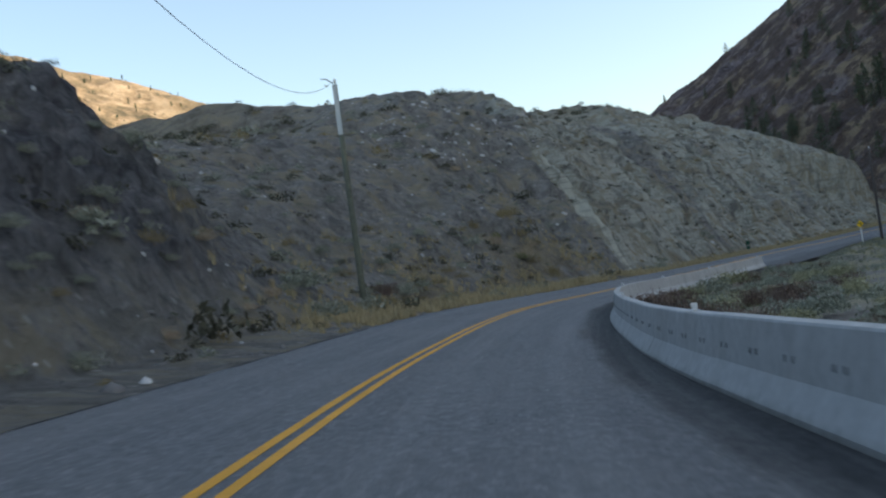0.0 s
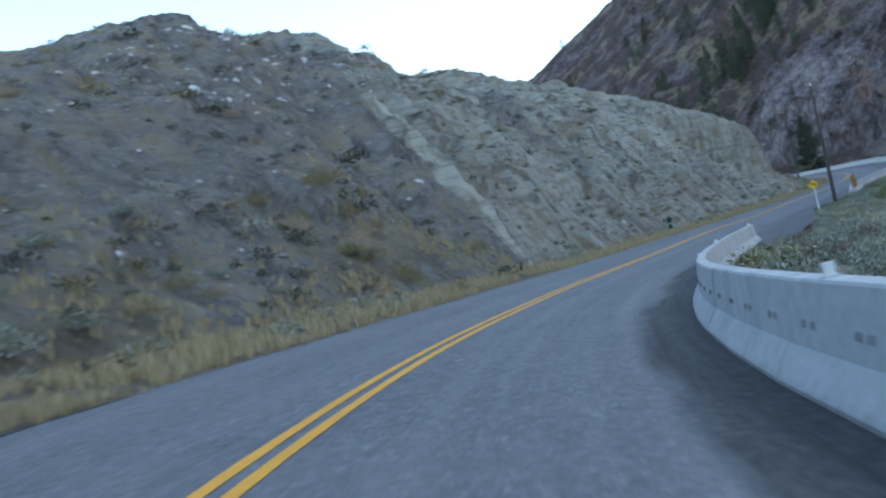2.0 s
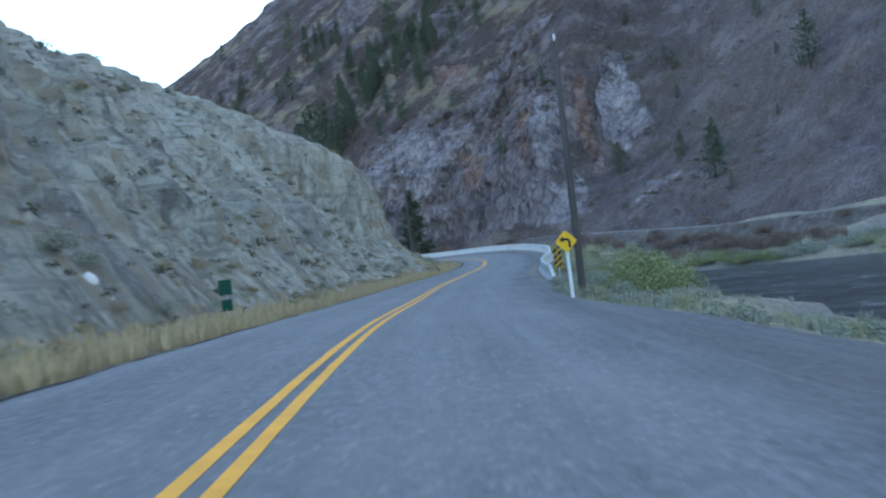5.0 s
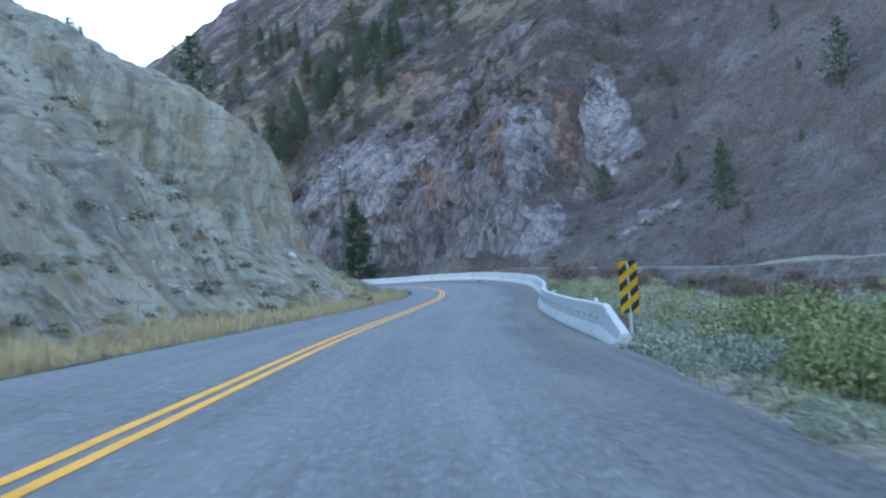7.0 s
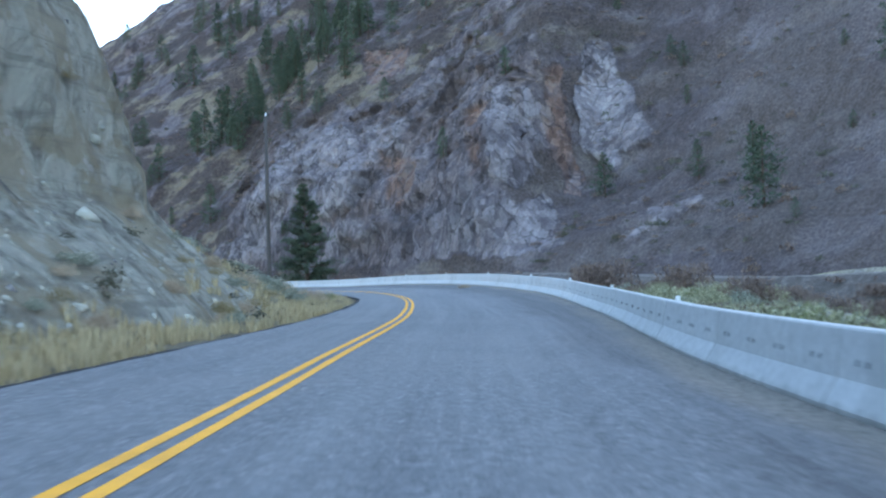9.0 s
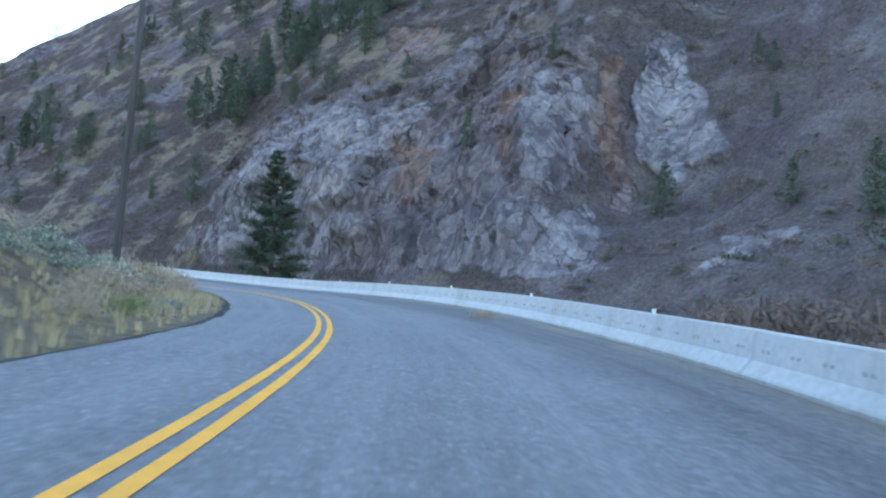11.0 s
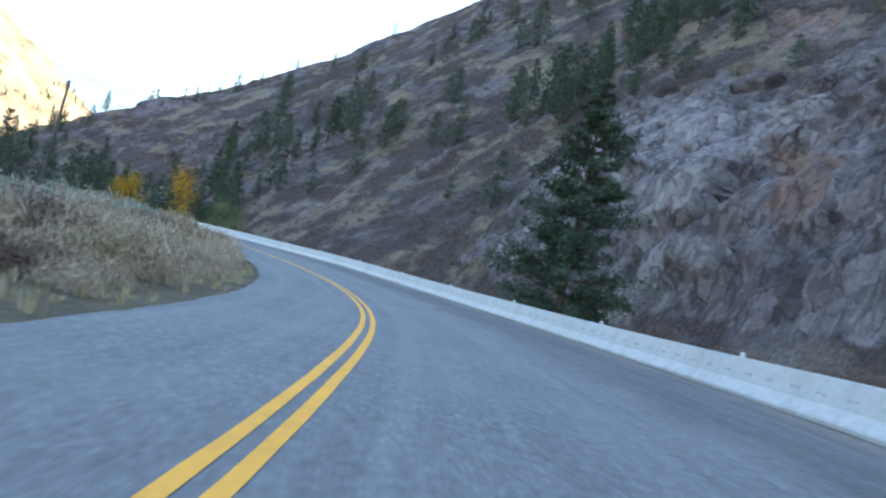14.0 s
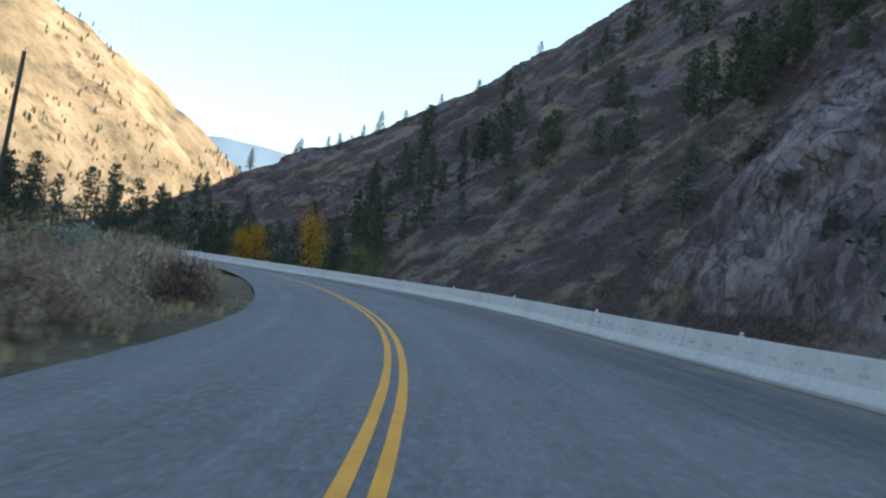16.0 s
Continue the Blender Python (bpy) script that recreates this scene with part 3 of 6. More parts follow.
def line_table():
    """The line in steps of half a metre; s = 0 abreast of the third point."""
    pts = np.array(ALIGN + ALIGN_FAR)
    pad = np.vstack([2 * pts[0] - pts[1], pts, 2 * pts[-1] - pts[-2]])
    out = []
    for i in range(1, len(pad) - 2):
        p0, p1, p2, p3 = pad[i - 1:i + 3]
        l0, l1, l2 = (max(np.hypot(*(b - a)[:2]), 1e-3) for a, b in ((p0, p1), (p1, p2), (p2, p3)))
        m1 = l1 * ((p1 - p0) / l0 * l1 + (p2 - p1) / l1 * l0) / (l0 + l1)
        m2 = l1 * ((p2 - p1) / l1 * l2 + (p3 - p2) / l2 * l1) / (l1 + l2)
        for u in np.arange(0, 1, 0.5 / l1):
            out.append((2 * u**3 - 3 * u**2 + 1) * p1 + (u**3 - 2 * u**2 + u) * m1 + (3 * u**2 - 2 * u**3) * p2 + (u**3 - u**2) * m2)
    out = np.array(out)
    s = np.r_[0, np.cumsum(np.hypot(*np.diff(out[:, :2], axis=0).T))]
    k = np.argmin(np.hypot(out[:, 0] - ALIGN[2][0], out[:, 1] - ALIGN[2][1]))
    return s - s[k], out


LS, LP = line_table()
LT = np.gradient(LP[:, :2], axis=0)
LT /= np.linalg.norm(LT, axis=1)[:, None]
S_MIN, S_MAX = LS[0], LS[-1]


def along(s, c, dz=0.0):
    """World points at distance s along the line, c to its right, dz above the road surface."""
    s, c = np.broadcast_arrays(np.asarray(s, float), np.asarray(c, float))
    x, y, z, e = (np.interp(s, LS, LP[:, k]) for k in range(4))
    tx, ty = np.interp(s, LS, LT[:, 0]), np.interp(s, LS, LT[:, 1])
    n = np.hypot(tx, ty)
    fall = np.clip(c, -7, 9)
    return x + c * ty / n, y - c * tx / n, z - e * fall + dz


def at_line(s, c, dz=0.0):
    return Vector([float(v) for v in along(s, c, dz)])


def heading(s):
    """Degrees about z that turn +y along the line."""
    return -math.degrees(math.atan2(float(np.interp(s, LS, LT[:, 0])), float(np.interp(s, LS, LT[:, 1]))))


def to_line(x, y):
    """s and c of world points (arrays)."""
    x, y = np.asarray(x, float).ravel(), np.asarray(y, float).ravel()
    so, cc = np.empty(len(x)), np.empty(len(x))
    st = 4
    bx, by = LP[::st, 0], LP[::st, 1]
    for a in range(0, len(x), 20000):
        q = slice(a, a + 20000)
        k = np.argmin((x[q, None] - bx) ** 2 + (y[q, None] - by) ** 2, axis=1) * st
        k = np.clip(k, 0, len(LS) - 1)
        dx, dy = x[q] - LP[k, 0], y[q] - LP[k, 1]
        so[q] = LS[k] + dx * LT[k, 0] + dy * LT[k, 1]
        cc[q] = dx * LT[k, 1] - dy * LT[k, 0]
    return so, cc


def left_edge(s):
    return np.interp(s, LS, LP[:, 4])


def barrier_at(s):
    return np.interp(s, LS, LP[:, 5])


def verge_at(s):
    """Where the gravel ends on the right: at the barrier, or at the grass between the two barriers."""
    open_edge = np.interp(s, [73, 82, 92, 102, 112, 122, 134], [4.4, 5.2, 5.6, 5.3, 4.5, 4.4, 5.2])
    k = smooth01(73, 76, s) * smooth01(139, 136, s)
    return barrier_at(s) * (1 - k) + open_edge * k


# ---------------------------------------------------------------- land forms
def hill(s, w):
    """Height over the road of the cut bank on the left, w metres behind the asphalt's edge."""
    s, w = np.broadcast_arrays(np.asarray(s, float), np.asarray(w, float))
    w = w - np.interp(s, [-60, 0, 20, 40, 80, 120, 200, 230, 265, 320], [0.0, 0.4, 0.7, 0.95, 1.1, 0.95, 0.9, 0.6, 0.3, 0.05])
    foot = np.interp(s, [-60, 10, 30, 45, 70, 90, 150, 168, 178, 200], [1.0, 2.0, 2.2, 2.6, 2.0, 1.8, 2.0, 1.6, 1.2, 2.0])
    slope = np.interp(s, [-60, 10, 30, 37, 45, 60, 75, 85, 95, 118, 140, 160, 167, 188, 200, 230], [0.8, 1.5, 1.5, 1.0, 0.76, 0.84, 1.02, 1.25, 1.15, 1.1, 1.02, 0.95, 0.9, 0.75, 0.5, 0.4])
    crest = np.interp(s, [-60, 0, 20, 30, 38, 48, 60, 70, 78, 84, 88, 100, 112, 125, 134, 140, 148, 153, 158, 165, 170, 175, 178, 181, 184, 188, 194, 210, 222, 236, 600], [10, 10.8, 10.5, 9.5, 9.4, 11.2, 13.8, 15.4, 17.2, 20.3, 19.6, 21.5, 19.6, 19.8, 20.4, 23.2, 24.5, 24.2, 21.6, 21.0, 18.6, 14.6, 12.0, 9.0, 6.6, 5.0, 3.4, 2.9, 1.8, 1.0, 0.6])
    u = np.maximum(w - foot, 0)
    t = slope * u / crest
    h = crest * t / (1 + t ** 4) ** 0.25
    # the silt bluff at the nose: a talus apron, then a standing wall, then a rounded top
    wall = np.interp(s, [155, 162, 167, 172, 176, 180, 184, 188, 196], [14, 11.5, 9.6, 6.3, 5.4, 5.0, 6.0, 7.5, 8.5])
    v = w - wall
    apron = np.clip((w - foot) / np.maximum(wall - foot, 0.5), 0, 1) ** 0.9 * np.interp(s, [160, 170, 180], [5.5, 4.2, 3.4])
    bluff = apron + 6.8 * smooth01(-0.3, 1.5, v) + np.where(v > 1.2, (crest - 10.5) * (1 - np.exp(-np.maximum(v - 1.2, 0) / 8.0)), 0)
    k = smooth01(158, 168, s) * smooth01(200, 188, s)
    h = h * (1 - k) + np.minimum(bluff, crest) * k
    # the plateau behind the knoll dips before it rises again
    h = h + (2.2 * smooth01(28, 44, w) - 0.9 * smooth01(19, 26, w)) * smooth01(58, 74, s) * smooth01(98, 90, s)
    return h + 0.05 * np.clip(w, 0, foot) - 0.06 - 0.35 * smooth01(0.5, 4.0, h)


def bank_detail(s, w, h):
    """Ribs and gullies combed aslant down the slope, ledges, lumps, and the beds of the silt bluff."""
    k = smooth01(0.5, 4.5, h)
    wob = fbm(s * 0.11, w * 0.16, 3, 5)
    fall = s - 0.72 * w + 1.6 * wob
    silt = smooth01(76, 84, s - 0.72 * (w - 2.3))
    nose = smooth01(162, 172, s)
    comb = ridged(fall * 0.085, w * 0.045, 2, 11) * 0.75 + ridged(fall * 0.21 + wob * 0.8, w * 0.09, 3, 27) * 0.66 + ridged(fall * 0.52 + wob, w * 0.2, 2, 29) * 0.34
    comb = comb - 0.30 * smooth01(0.30, 0.62, ridged(fall * 0.33 + 4.0, w * 0.05, 2, 53))
    step = ridged(w * 0.17 + 0.3 * wob, s * 0.03, 3, 57) * 0.40 + ridged(s * 0.10 + w * 0.3, w * 0.34, 3, 59) * 0.42
    lump = fbm(s * 0.34, w * 0.42, 4, 43, 0.6) * 0.85
    g = comb * (0.5 + 1.3 * silt) + step * 0.75 + lump * (1.0 - 0.35 * silt)
    g = g - 1.0 * np.exp(-((s - 0.72 * (w - 2.3) - 75.0) / 2.0) ** 2) * smooth01(2.5, 5.0, w)
    rock = smooth01(40, 30, s) * smooth01(-10, 4, s)
    g = g + rock * (ridged(s * 0.2 + w * 0.1, h * 0.16, 4, 31) * 1.2 + ridged(s * 0.6, h * 0.5, 3, 33) * 0.6)
    # standing silt: level beds with overhanging lips, upright cracks, and a rilled apron of fallen silt below
    face = nose * smooth01(3.2, 4.6, h)
    bed = h + 0.05 * s + 0.25 * fbm(s * 0.2, h * 0.3, 2, 35)
    beds = ridged(bed * 0.42, s * 0.03, 2, 37) * 0.42 + ridged(bed * 1.15, s * 0.05, 2, 39) * 0.24
    beds = beds - 0.3 * smooth01(0.62, 0.95, ridged(s * 0.26 + 0.06 * h, h * 0.05, 2, 45)) + fbm(s * 0.5, h * 0.5, 4, 47, 0.6) * 0.34 + ridged(s * 0.13, h * 0.10, 2, 49) * 0.5
    apron = nose * (1 - smooth01(3.2, 4.6, h))
    g = g * (1 - face) * (1 - 0.35 * apron) + face * beds + apron * ridged(s * 0.5 - 0.35 * w, w * 0.2, 3, 51) * 0.3
    return k * g * 0.85 + fbm(s * 1.1, w * 1.1, 4, 41) * 0.24 * (0.3 + k)


RIVER = np.array([(88, -200), (87, 60), (89, 105), (95.5, 130), (111.5, 165), (121, 195), (130.5, 256), (131, 330), (120, 400), (104, 470), (70, 560), (28, 640)], float)
RIVER_HALF = np.array([32, 35, 35, 29.5, 14.5, 7, 4.5, 4, 4, 6, 6, 6], float)
WATER_Z = -1.8


def river_gap(x, y):
    """Distance outside the river's edge (negative in the water) and whether east of it."""
    xc, hw = np.interp(y, RIVER[:, 1], RIVER[:, 0]), np.interp(y, RIVER[:, 1], RIVER_HALF)
    wob = fbm(y * 0.06, y * 0 + 3.3, 3, 5) * 2.5
    return np.abs(x - xc - wob) - hw, x > xc


def ground_height(x, y):
    shape = x.shape
    s, c = to_line(x, y)
    s, c = s.reshape(shape), c.reshape(shape)
    sc = np.clip(s, S_MIN, S_MAX)
    zr = np.interp(sc, LS, LP[:, 2]) - np.interp(sc, LS, LP[:, 3]) * np.clip(c, -7, 9)
    le, ba = left_edge(sc), verge_at(sc)
    berm = 0.12 * smooth01(80, 100, sc) * smooth01(134, 128, sc)
    left = np.maximum(hill(sc, le - c) - 4.0 + 3.6 * smooth01(48, 60, le - c), -0.5)
    gap, east = river_gap(x, y)
    flat = smooth01(76, 88, sc) * smooth01(150, 134, sc)
    bench = zr - 0.2 + berm * smooth01(0.2, 1.2, c - ba) - (0.03 + 0.15 * flat) * np.clip(c - ba - 1, 0, 14) + fbm(x * 0.12, y * 0.12, 4, 9) * 0.5 * smooth01(1, 5, c - ba)
    bank = WATER_Z - 0.9 + 1.3 * (gap + 1.0)
    right = np.where(east, np.minimum(WATER_Z - 0.9 + 0.4 * (gap + 1.5), 7.0), np.minimum(bench, np.maximum(bank, WATER_Z - 1.2)))
    right = np.where(gap < 0, WATER_Z - 1.0, right)
    far = smooth01(300, 335, y)
    right = right * (1 - far) + (zr - 0.5 + fbm(x * 0.1, y * 0.1, 3, 4) * 0.6) * far
    z = np.where(c < le, zr + left, np.where(c > ba + 0.35, right, zr - 0.3))
    return z


def build_ground():
    xs = np.unique(np.r_[np.linspace(-2600, -120, 18), np.arange(-120, -40, 6.0), np.arange(-40, 160, 1.6), np.arange(160, 260, 10.0), np.linspace(260, 2600, 14)])
    ys = np.unique(np.r_[np.linspace(-1500, -80, 10), np.arange(-80, -20, 6.0), np.arange(-20, 330, 1.6), np.arange(330, 520, 5.0), np.linspace(520, 4000, 20)])
    X, Y = np.meshgrid(xs, ys)
    Z = ground_height(X, Y)
    g = grid_object("ground", X, Y, Z, M_GROUND)
    return tagged(g, "dry straw and dirt valley floor between the road and the river", "ground", kind="structure")


def build_bank():
    s = np.r_[np.arange(-45, 0, 0.8), np.arange(0, 195, 0.26), np.arange(195, 330, 0.7)]
    w = np.cumsum(np.r_[0.0, np.full(52, 0.2), np.full(80, 0.3), np.full(16, 1.4)])
    Sg, W = np.meshgrid(s, w, indexing="ij")
    c = left_edge(Sg) - W
    h = hill(Sg, W)
    d = bank_detail(Sg, W, h)
    # push the gullies partly sideways so that steep faces get relief too
    x, y, z = along(Sg, c + d * 0.6, 0)
    z = np.interp(Sg, LS, LP[:, 2]) - np.interp(Sg, LS, LP[:, 3]) * np.clip(c, -7, 9) + h + d * 0.6
    uv = np.stack([Sg, W + h], -1)
    # silt in the cut from the slide onward, gravel and scree before it
    fall = Sg - 0.72 * (W - 2.3)
    patchy = fbm(fall * 0.09, W * 0.07, 4, 77)
    tone = 0.14 + 0.50 * smooth01(77, 85, fall + 2.5 * fbm(Sg * 0.2, W * 0.25, 3, 78)) + 0.35 * smooth01(150, 172, Sg) + patchy * 0.42
    # rubble spills from the crest of the knoll, and grey gravel lies at its foot
    tone = tone - 0.22 * smooth01(3.0, 8.0, W) * smooth01(74, 60, Sg - 0.5 * W) - 0.30 * smooth01(0.72, 0.9, h / 19.0) * smooth01(66, 76, Sg) * smooth01(104, 92, Sg)
    slide = np.exp(-((fall - 81.3 + 0.5 * fbm(W * 0.5, W * 0, 3, 3)) / 0.6) ** 2) * smooth01(15, 11, W) * smooth01(1.6, 2.6, W)
    chute = np.exp(-((fall - 96.0 + 1.2 * fbm(W * 0.4, W * 0, 3, 4)) / 1.3) ** 2) * smooth01(14, 11, W) * smooth01(3.4, 4.6, W) * 0.55
    tone = np.clip(tone, 0, 1) + slide * 1.3 + chute + 0.28 * smooth01(163, 168, Sg) * smooth01(186, 180, Sg) * smooth01(3.6, 5.0, h) * smooth01(13.0, 11.0, h)
    b = grid_object("hillside", x, y, z, M_BANK, uv, np.clip(tone, 0, 2.4))
    turf = np.maximum(smooth01(184, 193, Sg), smooth01(2.6, 1.2, W - 0.5 + fbm(Sg * 0.3, W * 0.3, 3, 6) * 2) * smooth01(40, 65, Sg) * 0.8)
    turf = np.maximum(turf, 0.75 * smooth01(0.02, 0.22, fbm(Sg * 0.14, W * 0.2, 4, 16)) * smooth01(8.5, 4.0, W) * smooth01(36, 46, Sg) * smooth01(80, 72, Sg))
    turf = np.maximum(turf, smooth01(0.8, 1.0, h / np.maximum(1, hill(Sg, Sg * 0 + 60))) * 0.6)
    at = b.data.attributes.new("turf", "FLOAT", "POINT")
    at.data.foreach_set("value", turf.astype(np.float32).ravel())
    slate = smooth01(44, 30, Sg + 5 * fbm(Sg * 0.1, W * 0.15, 3, 17)) * smooth01(0.8, 2.5, h) * (0.75 + 0.5 * fbm(Sg * 0.25, W * 0.3, 3, 18))
    at = b.data.attributes.new("slate", "FLOAT", "POINT")
    at.data.foreach_set("value", np.clip(slate, 0, 1).astype(np.float32).ravel())
    return tagged(b, "steep gullied cut bank of pale silt and grey gravel beside the road", "hillside", kind="structure")


# foot of the eastern mountain and its ridge, from south to north
# southern end is unseen, added to keep the sun off the road
FOOT = np.array([(118, -260, 0), (135, 60, 2), (145, 206, 4.5), (151, 256, 7.5), (149, 320, 8), (140, 380, 10), (125, 460, 12), (100, 540, 14), (60, 620, 15), (20, 690, 16), (-20, 740, 16), (-60, 790, 16)], float)
RIDGE = np.array([(380, -260, 270), (380, 60, 270), (370, 230, 255), (350, 330, 235), (318, 425, 208), (275, 515, 176), (242, 585, 157), (222, 650, 141), (187, 738, 120), (150, 785, 99), (102, 812, 50), (60, 850, 30)], float)


# outlines on the cliff: across the face (0.77 x - 0.64 y) and height
TALL_SLAB = [(-35.3, 47.0), (-31.9, 50.0), (-29.2, 48.1), (-25.1, 26.5), (-29.1, 27.1), (-31.2, 22.9), (-35.9, 28.3), (-36.4, 37.0)]
MIDDLE_SLAB = [(-50.6, 40.0), (-48.5, 40.9), (-46.8, 31.5), (-43.0, 25.5), (-46.0, 21.6), (-51.1, 22.6), (-51.9, 27.1)]
NARROW_SLAB = [(-46.5, 39.8), (-44.9, 40.6), (-43.4, 34.8), (-44.4, 31.1)]
BROAD_WALL = [(-97.7, 43.3), (-95.0, 44.6), (-82.8, 42.7), (-79.0, 32.3), (-76.4, 23.6), (-86.0, 21.2), (-90.2, 28.5)]
BROAD_WALL_FOOT = [(-76.3, 20.8), (-74.7, 14.0), (-79.8, 11.5), (-84.3, 15.3), (-82.8, 18.9)]
WALL_FLANK = [(-121.6, 14.7), (-106.6, 20.8), (-104.1, 29.7), (-101.8, 41.2), (-97.5, 42.7), (-91.1, 28.4), (-99.9, 12.9)]
UPPER_WALL = [(-80.5, 40.9), (-70.8, 39.4), (-69.9, 33.1), (-74.7, 30.2)]
LOWER_WALL = [(-60.9, 10.8), (-60.5, 17.0), (-55.5, 22.0), (-50.7, 18.8), (-41.6, 19.2), (-41.2, 11.0), (-48.0, 9.9)]
PALE_LEDGE = [(-34.4, 9.7), (-28.8, 15.2), (-22.2, 16.6), (-24.4, 14.1), (-30.9, 11.0)]
RUST_SEAM = [(-42.5, 44.1), (-39.5, 44.5), (-38.0, 28.1), (-37.2, 20.3), (-39.9, 19.9), (-43.3, 38.5)]
RUST_TOP = [(-84.3, 64.2), (-72.4, 62.5), (-71.5, 52.9), (-82.1, 54.5)]
RUST_CLEFT = [(-73.6, 33.5), (-65.9, 28.6), (-67.2, 19.0), (-71.3, 23.3)]
RUST_BAND = [(-55.6, 37.5), (-53.0, 37.7), (-53.0, 24.8), (-55.7, 23.7)]
SLABS = [(TALL_SLAB, 1.6, False), (MIDDLE_SLAB, 1.2, False), (NARROW_SLAB, 0.6, False), (BROAD_WALL, 1.3, False), (BROAD_WALL_FOOT, 0.6, False), (WALL_FLANK, 0.7, False), (UPPER_WALL, 0.4, False), (LOWER_WALL, 0.3, False), (PALE_LEDGE, 0.6, False), (RUST_SEAM, -0.5, True), (RUST_TOP, -0.5, True), (RUST_CLEFT, -0.5, True), (RUST_BAND, -0.5, True)]


def poly_mask(poly, a, b, soft=0.6):
    """1 inside an outline of (a, b) corners, 0 outside, with a soft edge."""
    inside = np.zeros(a.shape, bool)
    near = np.full(a.shape, 1e9)
    for (a0, b0), (a1, b1) in zip(poly, poly[1:] + poly[:1]):
        cross = ((b0 > b) != (b1 > b)) & (a < (a1 - a0) * (b - b0) / ((b1 - b0) or 1e-6) + a0)
        inside ^= cross
        t = np.clip(((a - a0) * (a1 - a0) + (b - b0) * (b1 - b0)) / max((a1 - a0) ** 2 + (b1 - b0) ** 2, 1e-6), 0, 1)
        near = np.minimum(near, np.hypot(a - a0 - t * (a1 - a0), b - b0 - t * (b1 - b0)))
    return smooth01(-soft, soft, np.where(inside, near, -near))


def build_mountain():
    q = np.r_[np.linspace(0, 1, 10)[:-1], np.linspace(1, 2, 75)[:-1], np.linspace(2, 3, 90)[:-1], np.linspace(3, 4, 130)[:-1], np.linspace(4, 5, 110)[:-1], np.linspace(5, 6, 60)[:-1], np.linspace(6, 11, 200)]
    v = np.r_[-0.04, -0.02, np.linspace(0, 0.32, 130), np.linspace(0.325, 1.0, 90), 1.05, 1.15, 1.4]
    k = np.arange(12)
    F = np.stack([np.interp(q, k, FOOT[:, j]) for j in range(3)], -1)
    G = np.stack([np.interp(q, k, RIDGE[:, j]) for j in range(3)], -1)
    V = v[None, :]
    X = F[:, :1] + (G - F)[:, :1] * V
    Y = F[:, 1:2] + (G - F)[:, 1:2] * V
    L = np.hypot(*(G - F)[:, :2].T)[:, None]
    U = V * L
    rise = (G - F)[:, 2:3]
    Z = F[:, 2:3] + rise * np.where(V <= 1, V, 1 - 0.9 * (V - 1)) 
    # the cliff band near the foot: steep wall, then a slope that lies back; south of it the foot is a gentler scree slope
    cliff = smooth01(2.98, 3.22, q)[:, None] * smooth01(4.75, 4.35, q)[:, None]
    top = np.interp(q, [3.0, 3.2, 3.5, 4.0], [16, 15, 12, 9])[:, None] + 4 * fbm(q * 3.1, q * 0, 3, 8)[:, None]
    wall = top * smooth01(-1.5, 11, U) - top * smooth01(16, 95, U) * 0.85
    dip = 10.5 * smooth01(0, 26, U) * smooth01(130, 45, U) * smooth01(0.5, 1.8, q)[:, None] * smooth01(3.3, 3.0, q)[:, None]
    Z = Z + cliff * wall - dip
    Y2 = Y * 1.0
    gully = ridged(Y2 * 0.018 + U * 0.006, U * 0.006, 3, 61) * 9 * smooth01(8, 70, U) * smooth01(1.05, 0.7, V)
    crag = ridged(Y2 * 0.05, Z * 0.014, 3, 71) * 3.6 + ridged(Y2 * 0.11 + Z * 0.035, Z * 0.045, 3, 73) * 2.6 + fbm(Y2 * 0.3 + Z * 0.12, Z * 0.3, 4, 81, 0.58) * 1.9
    crag2 = fbm(Y2 * 0.06, U * 0.07, 5, 91) * 3.2 + ridged(Y2 * 0.13 + U * 0.1, U * 0.12, 4, 95) * 1.4
    steep = np.clip(cliff * smooth01(0, 3, U) * smooth01(34, 22, U + 7 * fbm(Y2 * 0.07, U * 0.05, 3, 3)), 0, 1)
    outcrop = smooth01(0.16, 0.34, fbm(Y2 * 0.024, U * 0.03, 4, 55)) * smooth01(6, 20, U)
    edge = smooth01(0, 6, U)
    X = X - (steep * crag * 0.6 + outcrop * (1 - steep) * crag * 0.7) * edge
    # jointed blocks: broad buttresses, then blocks of a few metres, all taller than wide
    blocks = facets(X * 0.8, Y2 + 0.3 * Z, Z * 0.55, 9.0, 101) * 0.55 + facets(X * 0.9, Y2 + 0.25 * Z, Z * 0.6, 3.6, 111) * 0.6
    rocky = np.clip(steep + 0.55 * outcrop, 0, 1)
    X = X - rocky * blocks * edge
    Z = Z + (1 - rocky) * facets(X, Y2, Z, 6.0, 121) * 0.15 * edge * smooth01(1.0, 0.8, V)
    Z = Z + (gully * (1 - steep) + crag2 * (1 - steep * 0.7)) * edge * smooth01(1.15, 0.9, V) * 0.8
    # pale slabs and rusty seams in the cliff, by their outlines across the face and in height
    A = 0.77 * X - 0.64 * Y2
    pale, rust = 0 * U, 0 * U
    Y = Y - steep * fbm(X * 0.2, Z * 0.16, 2, 83) * 1.2 * edge
    for k, (poly, lift, is_rust) in enumerate(SLABS):
        n1, n2 = fbm(A * 0.3, Z * 0.3, 4, k) * 1.6, fbm(A * 0.3 + 40, Z * 0.3, 4, k + 9) * 1.6
        m_ = poly_mask(poly, A + n1, Z + n2) * smooth01(85, 65, U)
        if is_rust:
            rust = np.maximum(rust, m_)
        else:
            pale = np.maximum(pale, m_ * (0.52 + lift * 0.25))
        steep = np.maximum(steep, m_)
